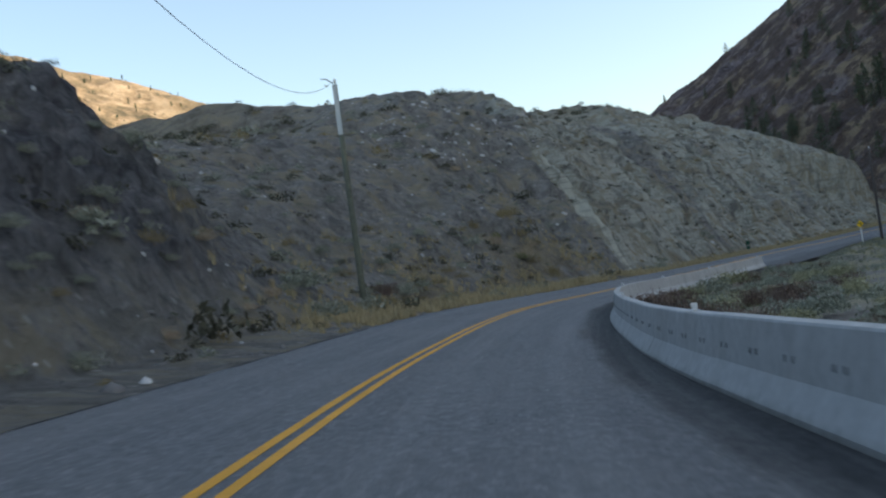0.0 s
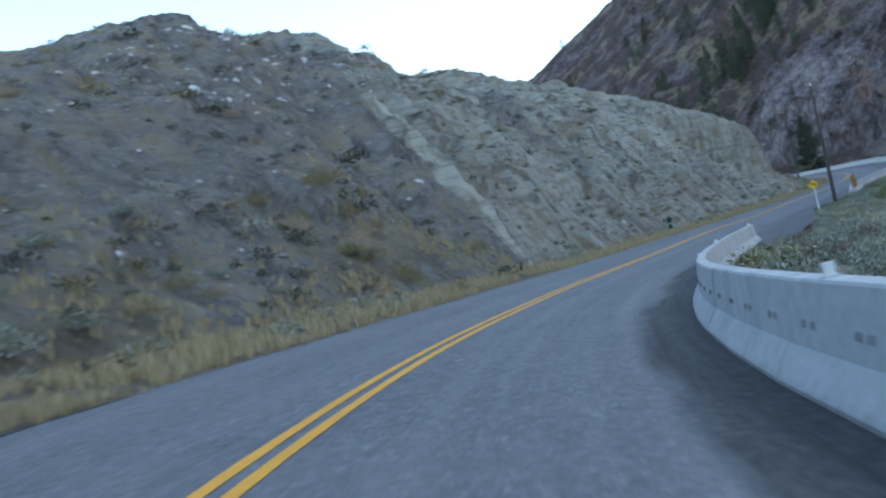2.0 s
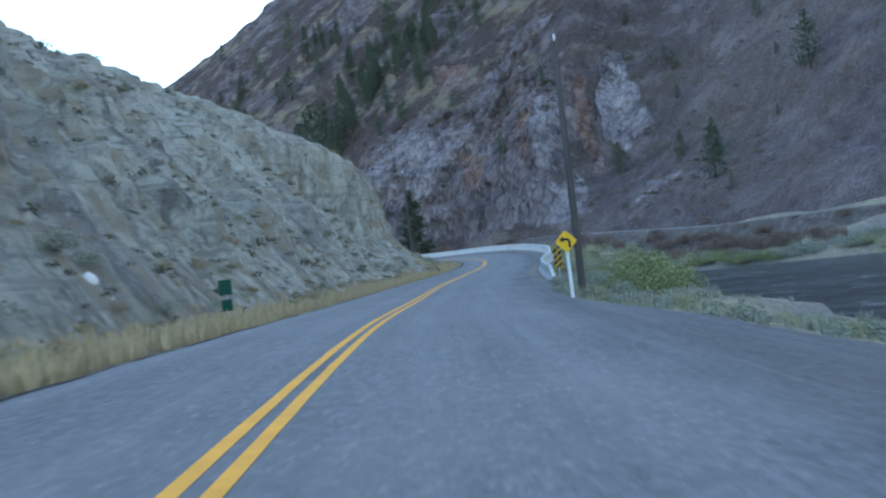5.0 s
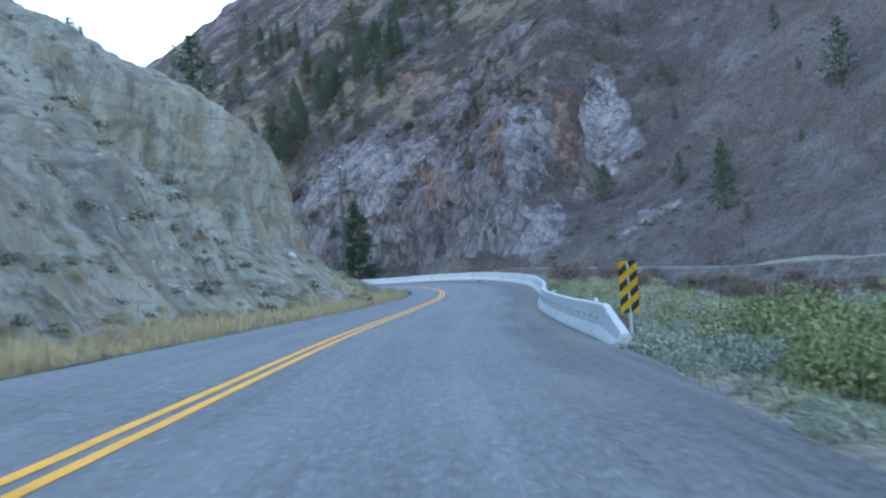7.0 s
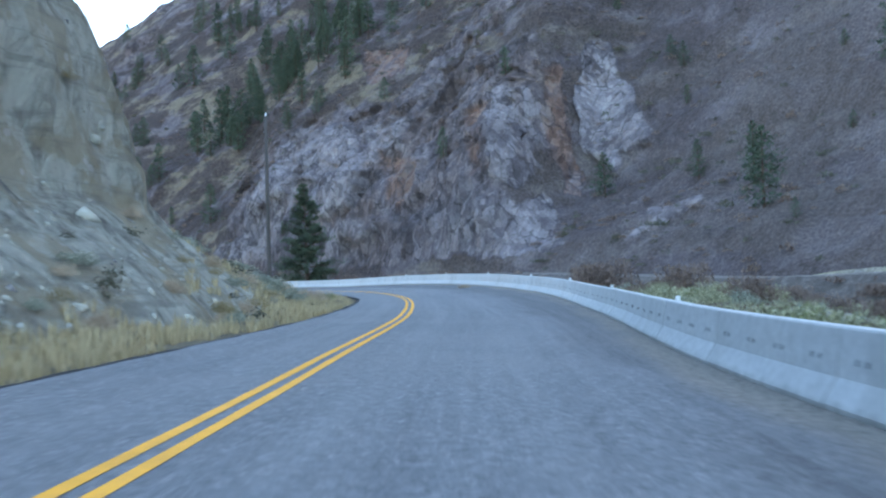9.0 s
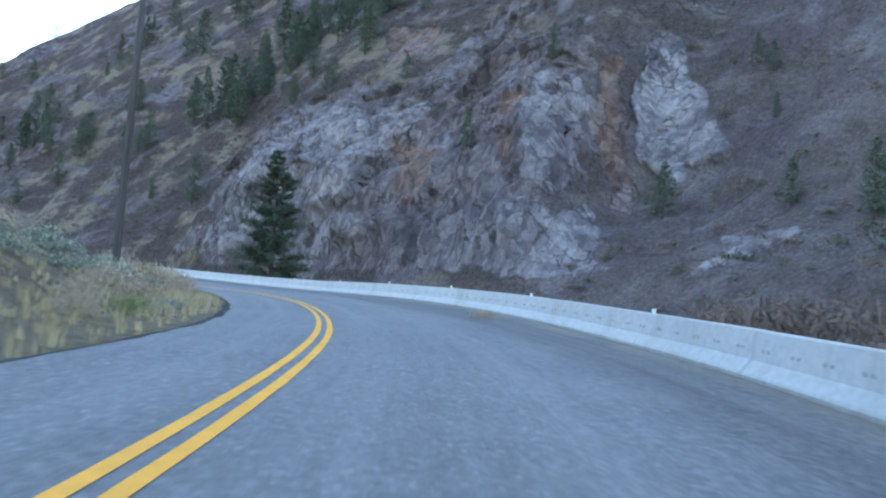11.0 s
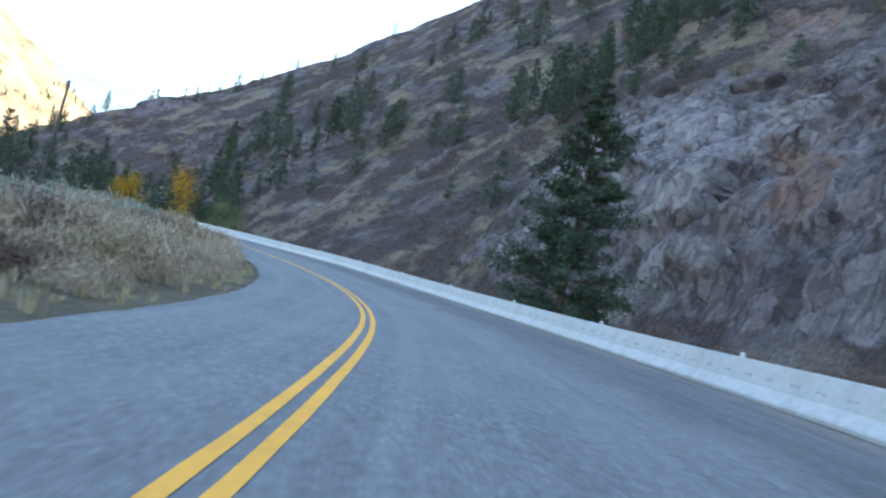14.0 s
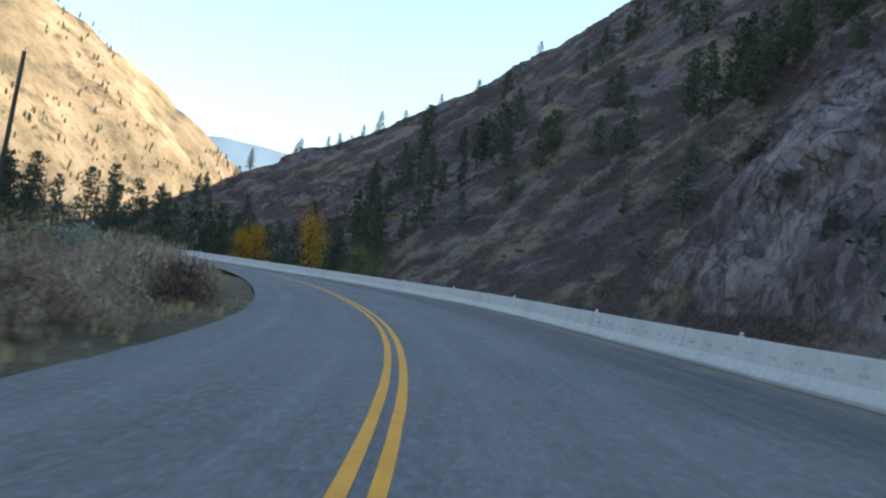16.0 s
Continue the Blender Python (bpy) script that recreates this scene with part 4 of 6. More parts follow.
        X = X - m_ * lift * edge
    tone = np.clip(steep * 1.1 + outcrop * 0.8 * (1 - steep), 0, 1) * (0.8 + 0.5 * fbm(Y2 * 0.12, Z * 0.12, 4, 15))
    m = grid_object("mountain", X, Y, Z, M_MOUNTAIN, None, np.clip(tone, 0, 1))
    at = m.data.attributes.new("pale", "FLOAT", "POINT")
    at.data.foreach_set("value", (pale + 0 * U).astype(np.float32).ravel())
    at = m.data.attributes.new("rust", "FLOAT", "POINT")
    at.data.foreach_set("value", (rust + 0 * U).astype(np.float32).ravel())
    return tagged(m, "dark rocky mountainside with cliffs, scree and scattered pines in shade", "mountain", kind="structure"), (X, Y, Z)


RIDGE_BASE = 525.0


def build_far_hills():
    ridge = np.array([(-900, 560, 330), (-480, 780, 290), (-310, 850, 236), (-140, 900, 176), (-75, 1000, 184), (0, 1040, 145), (62, 1055, 96), (120, 1075, 60), (240, 1100, 20)], float)
    foot = np.array([(-520, 260, 16), (-260, 420, 16), (-150, 560, 15), (-70, 660, 14), (-10, 760, 14), (40, 830, 14), (80, 900, 14), (120, 980, 12), (200, 1040, 10)], float)
    q, v = np.linspace(0, 8, 260), np.r_[np.linspace(-0.03, 1, 110), 1.1, 1.5, 2.0]
    k = np.arange(9)
    F = np.stack([np.interp(q, k, foot[:, j]) for j in range(3)], -1)
    G = np.stack([np.interp(q, k, ridge[:, j]) for j in range(3)], -1)
    V = v[None, :]
    X, Y = (F[:, j:j + 1] + (G - F)[:, j:j + 1] * V for j in (0, 1))
    Z = F[:, 2:] + (G - F)[:, 2:] * np.where(V < 1, V, 1 - (V - 1) * 0.7)
    Z = Z + ridged(X * 0.008 + Y * 0.006, Y * 0.008, 4, 19) * 12 * smooth01(0, 0.3, V) * smooth01(1.0, 0.8, V) + fbm(X * 0.03, Y * 0.03, 5, 29) * 6 * smooth01(0, 0.1, V)
    tagged(grid_object("far_hillside", X, Y, Z, M_FAR), "sunlit golden hillside with scattered pines far across the valley", "hillside", kind="structure")
    # far ridge; its blue haze is only material colour
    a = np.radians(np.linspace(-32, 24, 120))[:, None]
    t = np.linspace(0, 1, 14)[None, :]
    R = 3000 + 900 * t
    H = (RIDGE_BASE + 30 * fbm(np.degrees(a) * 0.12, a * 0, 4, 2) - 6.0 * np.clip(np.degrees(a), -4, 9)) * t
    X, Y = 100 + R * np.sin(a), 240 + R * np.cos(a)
    tagged(grid_object("backdrop", X, Y, H + 0 * X, M_HAZE_RIDGE), "ridge closing the valley in the distance, tinted blue for haze", "distant ridge", kind="structure")


def build_river():
    y = np.arange(-200, 325, 4.0)
    xc, hw = np.interp(y, RIVER[:, 1], RIVER[:, 0]), np.interp(y, RIVER[:, 1], RIVER_HALF)
    t = np.linspace(-1.3, 1.3, 9)
    X = xc[:, None] + hw[:, None] * t[None, :]
    Y = y[:, None] + 0 * X
    r = grid_object("river", X, Y, 0 * X + WATER_Z, M_WATER)
    return tagged(r, "dark rippled river with small rapids below the road", "river", kind="structure")


def build_embankment():
    """The shelf of pale ballast along the mountain's foot, with its rubble slope to the river bank."""
    y = np.arange(100, 420, 1.2)
    fx, fz = np.interp(y, FOOT[:, 1], FOOT[:, 0]), np.interp(y, FOOT[:, 1], FOOT[:, 2])
    for name, off, dz, mat, label, cat in (
            ("embankment", [-16, -13, -10.5, -8.5, -7, -5.6, -4.6, -4.0], [-9.0, -6.0, -4.6, -3.2, -2.2, -1.1, -0.3, 0.0], M_RUBBLE, "dark rubble embankment below the mountain's foot", "embankment"),
            ("ballast_shelf", [-4.25, -3.9, -3.2, -2, -0.5, 1.5], [-0.2, 0.06, 0.16, 0.14, 0.12, 0.3], M_BALLAST, "pale gravel shelf along the mountain's foot", "gravel shelf")):
        off, dz = np.array(off), np.array(dz)
        n = fbm(y[:, None] * 0.4, off[None] * 0.6, 4, 87) * np.where(off < -4.3, 0.8, 0.15)
        X = fx[:, None] + off[None] + n
        Z = fz[:, None] + dz[None] + n * 0.6
        tagged(grid_object(name, X, y[:, None] + 0 * X, Z, mat), label, cat, kind="structure")


# ---------------------------------------------------------------- the road
def ribbon(name, s0, s1, c0, c1, dz, material, step=1.0, cols=2, wobble=0.0, seed=0):
    """A strip along the road between two offsets (numbers or functions of s)."""
    s = np.arange(s0, s1 + step / 2, step)
    a = c0(s) if callable(c0) else np.full(len(s), c0)
    b = c1(s) if callable(c1) else np.full(len(s), c1)
    a = a + wobble * fbm(s * 0.8, s * 0, 4, seed)
    b = b + wobble * fbm(s * 0.8, s * 0 + 7, 4, seed + 1)
    t = np.linspace(0, 1, cols)
    C = a[:, None] * (1 - t) + b[:, None] * t
    Sg = s[:, None] + 0 * C
    x, y, z = along(Sg, C, dz)
    return grid_object(name, x, y, z, material, np.stack([C, Sg], -1))


def lane_right(s):
    """Right edge of the smooth asphalt."""
    return np.interp(s, [-60, 30, 75, 100, 135, 170, 200, 600], [3.3, 3.1, 3.4, 3.7, 3.8, 3.8, 3.9, 4.1])


def road_tone(s, c):
    """How much of the surface is shoulder: a narrow dark strip along the first barrier, a broad worn one further on."""
    n = fbm(s * 0.25, c * 0.9, 5, 63, 0.6)
    early = smooth01(84, 72, s)
    strip = smooth01(-0.85, -0.6, c - barrier_at(s) + n * 0.3)
    broad = smooth01(-0.5, 0.7, c - lane_right(s) + n * 0.9) * 0.5
    return np.clip(early * np.maximum(strip, 0.25 * smooth01(2.2, 3.4, c)) + (1 - early) * broad, 0, 1)


def build_road():
    s = np.arange(S_MIN, S_MAX, 0.5)
    t = np.linspace(0, 1, 42)
    wob = 0.07 * fbm(s * 0.8, s * 0, 4, 3)
    C = (left_edge(s) + wob)[:, None] * (1 - t) + (verge_at(s) + 0.5 + wob)[:, None] * t
    Sg = s[:, None] + 0 * C
    x, y, z = along(Sg, C, 0.0)
    road = grid_object("road", x, y, z - 0.02 * road_tone(Sg, C), M_ASPHALT, np.stack([C, Sg], -1), road_tone(Sg, C))
    sand = smooth01(-0.9, -0.15, C - barrier_at(Sg) + 0.5 * fbm(Sg * 0.4, C, 4, 65)) * smooth01(134, 140, Sg)
    at = road.data.attributes.new("sand", "FLOAT", "POINT")
    at.data.foreach_set("value", sand.astype(np.float32).ravel())
    tagged(road, "worn grey two-lane asphalt road with a darker gravelled shoulder", "road", kind="structure")
    # strip of lip gravel that also carries the edge's shadow in its colour
    lip = ribbon("asphalt_edge", -45, 225, lambda s: left_edge(s) - 0.24, lambda s: left_edge(s) + 0.03, -0.035, M_LIP_SHADE, 0.5, 4, 0.08, 33)
    tagged(lip, "dark crumbling gravel lip along the asphalt, tinted for its drop-off shadow", "verge", kind="structure")
    for c in (-0.165, 0.055):
        ln = ribbon("road_line", S_MIN, S_MAX, c, c + 0.11, 0.006, M_YELLOW, 1.0, 2, 0.008, int(50 + c * 100))
        tagged(ln, "yellow painted centre line on the asphalt", "road line", "double centre line", kind="structure")


build_ground()
build_bank()
MOUNTAIN, MGRID = build_mountain()
build_far_hills()
build_river()
build_embankment()
build_road()


# ---------------------------------------------------------------- concrete barriers
PROFILE = [(0.30, 0.0), (0.30, 0.07), (0.15, 0.30), (0.085, 0.74), (0.07, 0.76)]


def barrier_mesh(bm, length, h0=1.0, h1=1.0):
    """One cast unit along +y: safety-shape section, closed ends; h0 and h1 scale the height at its two ends."""
    sec = PROFILE + [(-x, z) for x, z in PROFILE[::-1]]
    rings = []
    n = 5
    for k in range(n + 1):
        t = k / n
        hs = h0 + (h1 - h0) * t
        y = -length / 2 + 0.004 + (length - 0.008) * t
        inset = 0.996 if k in (0, n) else 1.0
        rings.append([bm.verts.new((x * inset, y, max(z * hs, 0.0))) for x, z in sec])
    m = len(sec)
    for a, b in zip(rings, rings[1:]):
        for j in range(m - 1):
            bm.faces.new((a[j], b[j], b[j + 1], a[j + 1]))
        bm.faces.new((a[m - 1], b[m - 1], b[0], a[0]))
    bm.faces.new(rings[0])
    bm.faces.new(rings[-1][::-1])
    bmesh.ops.recalc_face_normals(bm, faces=bm.faces)


def make_barrier(name="concrete_barrier", h0=1.0, h1=1.0):
    root = new(name)
    bm = bmesh.new()
    barrier_mesh(bm, 2.5, h0, h1)
    part("body", bm, M_CONCRETE, root)
    if h0 == h1:
        for y in (-0.76, -0.52, 0.52, 0.76):
            bm = bmesh.new()
            # dark block set on the slanted road face, coloured for a slot's inner shade
            box(bm, -0.024, 0.024, -0.012, 0.012, -0.028, 0.028)
            bmesh.ops.rotate(bm, cent=(0, 0, 0), matrix=Matrix.Rotation(radians(90), 3, "Z"), verts=bm.verts)
            bmesh.ops.rotate(bm, cent=(0, 0, 0), matrix=Matrix.Rotation(radians(8.5), 3, "Y"), verts=bm.verts)
            bmesh.ops.translate(bm, vec=(-0.123, y, 0.46), verts=bm.verts)
            part("slot", bm, M_SLOT, root, "small dark block tinted for the shade in a lifting slot")
    return root


def barrier_pose(s):
    a, b = at_line(s - 1.25, float(barrier_at(s - 1.25)) + 0.3), at_line(s + 1.25, float(barrier_at(s + 1.25)) + 0.3)
    m = (a + b) / 2
    d = b - a
    yaw = -math.degrees(math.atan2(d.x, d.y))
    pitch = math.degrees(math.atan2(d.z, math.hypot(d.x, d.y)))
    return pose(m.x, m.y, m.z - 0.015, pitch, 0, yaw), d.length / 2.5


def offset_steps(s0, s1):
    """Positions along the line whose barrier units follow one another at 2.5 m."""
    out, s = [], s0
    while s < s1:
        out.append(s)
        m, k = barrier_pose(s)
        s += 2.5 / k
    return out


def make_reflector():
    root = new("barrier_reflector")
    bm = bmesh.new()
    box(bm, -0.04, 0.04, -0.015, 0.015, 0.0, 0.10, 0.008)
    part("plate", bm, M_WHITE, root)
    bm = bmesh.new()
    box(bm, -0.06, 0.06, -0.05, 0.05, -0.004, 0.014, 0.004)
    part("foot", bm, M_STEEL, root)
    return root


BAR_1, BAR_2, BAR_2_END = 77.0, 137.8, 421.0


def build_barriers():
    unit = make_barrier()
    tagged(unit, "pale cast concrete road barrier unit with small slots", "barrier", "row of concrete barriers")
    end = make_barrier("barrier_terminal", 1.0, 0.30)
    tagged(end, "tapered concrete end unit closing the barrier row", "barrier")
    refl = make_reflector()
    tagged(refl, "small white reflector plate on top of the barrier", "reflector", "barrier reflectors")
    used = []
    first = True
    row_1 = offset_steps(-41.8, BAR_1 + 1.0)
    row_2 = offset_steps(BAR_2 + 3.7, BAR_2_END)
    rng = random.Random(4)
    for row in (row_1, row_2):
        for k, s in enumerate(row):
            m, _ = barrier_pose(s)
            m = m @ pose(rng.uniform(-0.004, 0.004), 0, rng.uniform(-0.006, 0.002), 0, 0, rng.uniform(-0.06, 0.06))
            if first:
                unit.matrix_world = m
                first = False
            else:
                copy_thing(unit, m)
            used.append((s, m))
    m, _ = barrier_pose(row_2[0] - 2.5 / barrier_pose(row_2[0])[1])
    end.matrix_world = m @ pose(0, 0, 0, 0, 0, 180)
    first = True
    marks = [k for k in range(2, len(row_1), 5)] + [len(row_1) - 1] + [len(row_1) + k for k in range(0, len(row_2), 5)]
    for k in marks:
        m = used[k][1] @ pose(0, 0.3, 0.758)
        if first:
            refl.matrix_world = m
            first = False
        else:
            copy_thing(refl, m)


# ---------------------------------------------------------------- poles, wires and signs
def utility_pole(x, y, z, height, lean=(0.0, 0.0), sheath=False, label="", guy=None):
    root = new("utility_pole")
    bm = bmesh.new()
    pts = [(0, 0, -1.0), (0, 0, 0), (0, 0, height * 0.5), (0, 0, height)]
    r = 0.8
    tube(bm, pts, (0.185 * r, 0.18 * r, 0.155 * r, 0.13 * r), 14)
    part("pole", bm, M_POLE_TREATED if sheath else M_POLE, root, smooth=True)
    bm = bmesh.new()
    tube(bm, [(0.02, 0, height), (0.02, 0, height + 0.12), (0.02, 0, height + 0.26)], (0.022, 0.06, 0.035), 8)
    part("insulator", bm, M_WHITE, root, "white porcelain insulator")
    if sheath:
        bm = bmesh.new()
        box(bm, -0.10, 0.10, -0.20, -0.12, height - 2.1, height - 0.05, 0.015)
        part("conduit_cover", bm, M_STEEL, root, "long pale metal cover strapped to the pole top")
        bm = bmesh.new()
        tube(bm, [(-0.05, -0.1, height + 0.05), (-0.3, -0.12, height + 0.25), (-0.55, -0.14, height + 0.28)], (0.03, 0.025, 0.02), 6)
        part("bracket", bm, M_STEEL, root, "small steel bracket")
    if guy:
        bm = bmesh.new()
        tube(bm, [(0, 0, height - 0.8), guy], (0.008, 0.008), 6)
        part("guy_wire", bm, M_WIRE, root, "dark steel guy wire stayed to the ground")
    root.matrix_world = pose(x, y, z, lean[0], lean[1], 0)
    tagged(root, label, "utility pole", "roadside utility poles")
    return root.matrix_world @ Vector((0.02, 0, height + 0.24))


def wire(a, b, sag, name="overhead_wire"):
    bm = bmesh.new()
    pts = []
    for k in range(25):
        t = k / 24
        p = a.lerp(b, t)
        p.z -= 4 * sag * t * (1 - t)
        pts.append(p)
    tube(bm, pts, [0.008] * 25, 5)
    me = bpy.data.meshes.new(name)
    bm.to_mesh(me)
    bm.free()
    me.materials.append(M_WIRE)
    return tagged(new(name, me), "thin dark overhead wire strung to the pole", "wire")


def build_poles():
    tops = [
        utility_pole(-3.5, 44.9, 0.75, 9.9, (0.5, 0.8), True, "weathered wooden utility pole with a pale metal cover at its top"),
        utility_pole(43.4, 108.8, 0.6, 8.8, (0.0, 1.2), False, "tall dark wooden utility pole beside the curve sign"),
        utility_pole(84.9, 197.4, 3.9, 11.5, (0.0, 0.2), False, "grey wooden utility pole in dry grass inside the bend", (-7.0, 2.5, -0.4)),
        utility_pole(90.0, 294.2, 6.8, 9.6, (0.0, 1.0), False, "dark wooden utility pole in front of the pines"),
    ]
    wire(Vector((-4.0, -10.0, 9.0)), tops[0], 3.5)

def curve_sign(x, y, z, yaw):
    """Yellow diamond with a black left-bending arrow on a white post."""
    root = new("curve_sign")
    bm = bmesh.new()
    box(bm, -0.05, 0.05, 0.012, 0.11, -0.6, 1.62, 0.008)
    part("post", bm, M_WHITE, root, "white painted square wooden post")
    r, t = 0.36, 1.55
    for name, rr, y0, mat in (("panel", r, -0.006, M_SIGN),):
        bm = bmesh.new()
        box(bm, -rr / 1.414, rr / 1.414, -0.002, 0.004, -rr / 1.414, rr / 1.414, 0.0)
        bmesh.ops.bevel(bm, geom=[e for e in bm.edges if abs(e.verts[0].co.y - e.verts[1].co.y) > 0.001], offset=0.04, segments=3, affect="EDGES")
        bmesh.ops.rotate(bm, cent=(0, 0, 0), matrix=Matrix.Rotation(radians(45), 3, "Y"), verts=bm.verts)
        bmesh.ops.translate(bm, vec=(0, y0, t), verts=bm.verts)
        panel = part(name, bm, mat, root, "yellow diamond warning panel")
    # arrow: a stem that rises and bends to the left, and its head
    bm = bmesh.new()
    path = [(0.10, -0.20), (0.10, -0.02)] + [(0.10 - 0.11 * (1 - math.cos(a)), -0.02 + 0.09 * math.sin(a)) for a in (0.5, 1.0, 1.57)] + [(-0.08, 0.07)]
    hw = 0.036
    rows = []
    for k, (px, pz) in enumerate(path):
        ax, az = path[max(k - 1, 0)]
        bx, bz = path[min(k + 1, len(path) - 1)]
        d = Vector((bx - ax, bz - az)).normalized()
        n = Vector((-d.y, d.x)) * hw
        rows.append((bm.verts.new((px + n.x, -0.012, t + pz + n.y)), bm.verts.new((px - n.x, -0.012, t + pz - n.y))))
    for a, b in zip(rows, rows[1:]):
        bm.faces.new((a[0], a[1], b[1], b[0]))
    hv = [bm.verts.new(p) for p in ((-0.08, -0.012, t + 0.165), (-0.21, -0.012, t + 0.07), (-0.08, -0.012, t - 0.025))]
    bm.faces.new(hv)
    bmesh.ops.recalc_face_normals(bm, faces=bm.faces)
    bmesh.ops.solidify(bm, geom=bm.faces[:], thickness=0.002)
    part("arrow", bm, M_BLACK, panel, "black left-curve arrow")
    root.matrix_world = pose(x, y, z, 0, 0, yaw)
    return tagged(root, "yellow diamond left-curve warning sign on a white post", "road sign")


def hazard_marker(x, y, z, yaw):
    root = new("hazard_marker")
    bm = bmesh.new()
    tube(bm, [(0, 0.03, -0.5), (0, 0.03, 1.58)], (0.045, 0.045), 10)
    part("post", bm, M_STEEL, root, "round grey steel post")
    bm = bmesh.new()
    w, z0, z1 = 0.20, 0.50, 1.60
    box(bm, -w, w, -0.012, -0.006, z0, z1)
    board = part("board", bm, M_BLACK, root, "black hazard board")
    # slanting yellow bands, rising to the right, clipped to the board
    band, pitch = 0.155, 0.31
    for k in range(-1, 4):
        zb = z0 - 0.02 + k * pitch
        poly = [(-w, zb), (w, zb + 2 * w * 0.8), (w, zb + 2 * w * 0.8 + band), (-w, zb + band)]
        for lim, sign in ((z0, 1), (z1, -1)):
            out = []
            for a, b in zip(poly, poly[1:] + poly[:1]):
                ia, ib = sign * (a[1] - lim) >= 0, sign * (b[1] - lim) >= 0
                if ia:
                    out.append(a)
                if ia != ib:
                    u = (lim - a[1]) / (b[1] - a[1])
                    out.append((a[0] + u * (b[0] - a[0]), lim))
            poly = out
            if not poly:
                break
        if len(poly) < 3:
            continue
        bm = bmesh.new()
        f = bm.faces.new([bm.verts.new((px, -0.016, pz)) for px, pz in poly])
        bmesh.ops.solidify(bm, geom=[f], thickness=0.002)
        part("stripe", bm, M_SIGN, board, "yellow slanting stripe")
    root.matrix_world = pose(x, y, z, 0, 0, yaw)
    return tagged(root, "black and yellow striped hazard marker at the barrier end", "road marker")


def green_marker(x, y, z, yaw):
    root = new("distance_marker")
    bm = bmesh.new()
    tube(bm, [(0, 0.02, -0.5), (0, 0.02, 1.0)], (0.03, 0.03), 8)
    part("post", bm, M_STEEL, root, "thin steel post")
    bm = bmesh.new()
    box(bm, -0.17, 0.17, -0.012, -0.006, 0.72, 1.12, 0.01)
    part("panel", bm, M_GREEN, root, "small dark green panel")
    bm = bmesh.new()
    box(bm, -0.14, 0.14, -0.012, -0.006, 0.30, 0.60, 0.01)
    part("panel", bm, M_GREEN, root, "small dark green panel")
    root.matrix_world = pose(x, y, z, 0, 0, yaw)
    return tagged(root, "two small green marker panels on a thin post", "road marker")


# ---------------------------------------------------------------- plants: little leaf blades gathered into clumps
def leaf_cloud(rng, centres, size, flat=0.0, aspect=1.6, crossed=True):
    """A blade, or two crossed ones, at each centre: verts and triangles."""
    n = len(centres)
    d = rng.normal(size=(n, 3))
    d[:, 2] *= 1 - flat
    d /= np.linalg.norm(d, axis=1)[:, None]
    e = rng.normal(size=(n, 3))
    e -= (e * d).sum(1)[:, None] * d
    e /= np.linalg.norm(e, axis=1)[:, None]
    g = np.cross(d, e)
    ln = size * rng.uniform(0.6, 1.4, n)[:, None]
    wd = ln / aspect
    ends = [centres - d * ln * 0.5, centres + e * wd * 0.5, centres + d * ln * 0.5, centres - e * wd * 0.5]
    tri = [(0, 1, 2), (0, 2, 3)]
    if crossed:
        ends += [centres + g * wd * 0.5, centres - g * wd * 0.5]
        tri += [(0, 4, 2), (0, 2, 5)]
    base_i = (np.arange(n) * len(ends))[:, None]
    t = np.concatenate([base_i + np.array([q]) for q in tri], 0)
    return np.stack(ends, 1).reshape(-1, 3), t


def shrub_template(seed, r=1.0, h=0.8, n=420, size=0.16, tall=0.0, aspect=1.8):
    """A lumpy dome of leaves with stems. Unit plants are scaled when set."""
    rng = np.random.default_rng(seed)
    lobes = rng.uniform(-0.34, 0.34, (7, 2)) * r
    lh = rng.uniform(0.55, 1.0, 7) * h
    lr = rng.uniform(0.4, 0.62, 7) * r
    k = rng.integers(0, 7, n)
    a, b = rng.uniform(0, 2 * np.pi, n), np.arccos(rng.uniform(-0.15, 1, n))
    rad = rng.uniform(0.55, 1.05, n)
    c = np.stack([lobes[k, 0] + lr[k] * rad * np.sin(b) * np.cos(a), lobes[k, 1] + lr[k] * rad * np.sin(b) * np.sin(a), np.maximum(lh[k] * (0.35 + 0.65 * rad * np.cos(b)), 0.02)], 1)
    v, t = leaf_cloud(rng, c, size, -0.6, aspect, False)
    if tall:
        m = 140
        a = rng.uniform(0, 2 * np.pi, m)
        q = np.sqrt(rng.uniform(0, 1, m)) * r * 0.75
        p = np.stack([q * np.cos(a), q * np.sin(a), rng.uniform(0.35, 0.8 + tall * 0.6, m) * h], 1)
        v2, t2 = leaf_cloud(rng, p, size * 2.4, -1.5, 14, False)
        t = np.concatenate([t, t2 + len(v)])
        v = np.concatenate([v, v2])
    return v, t


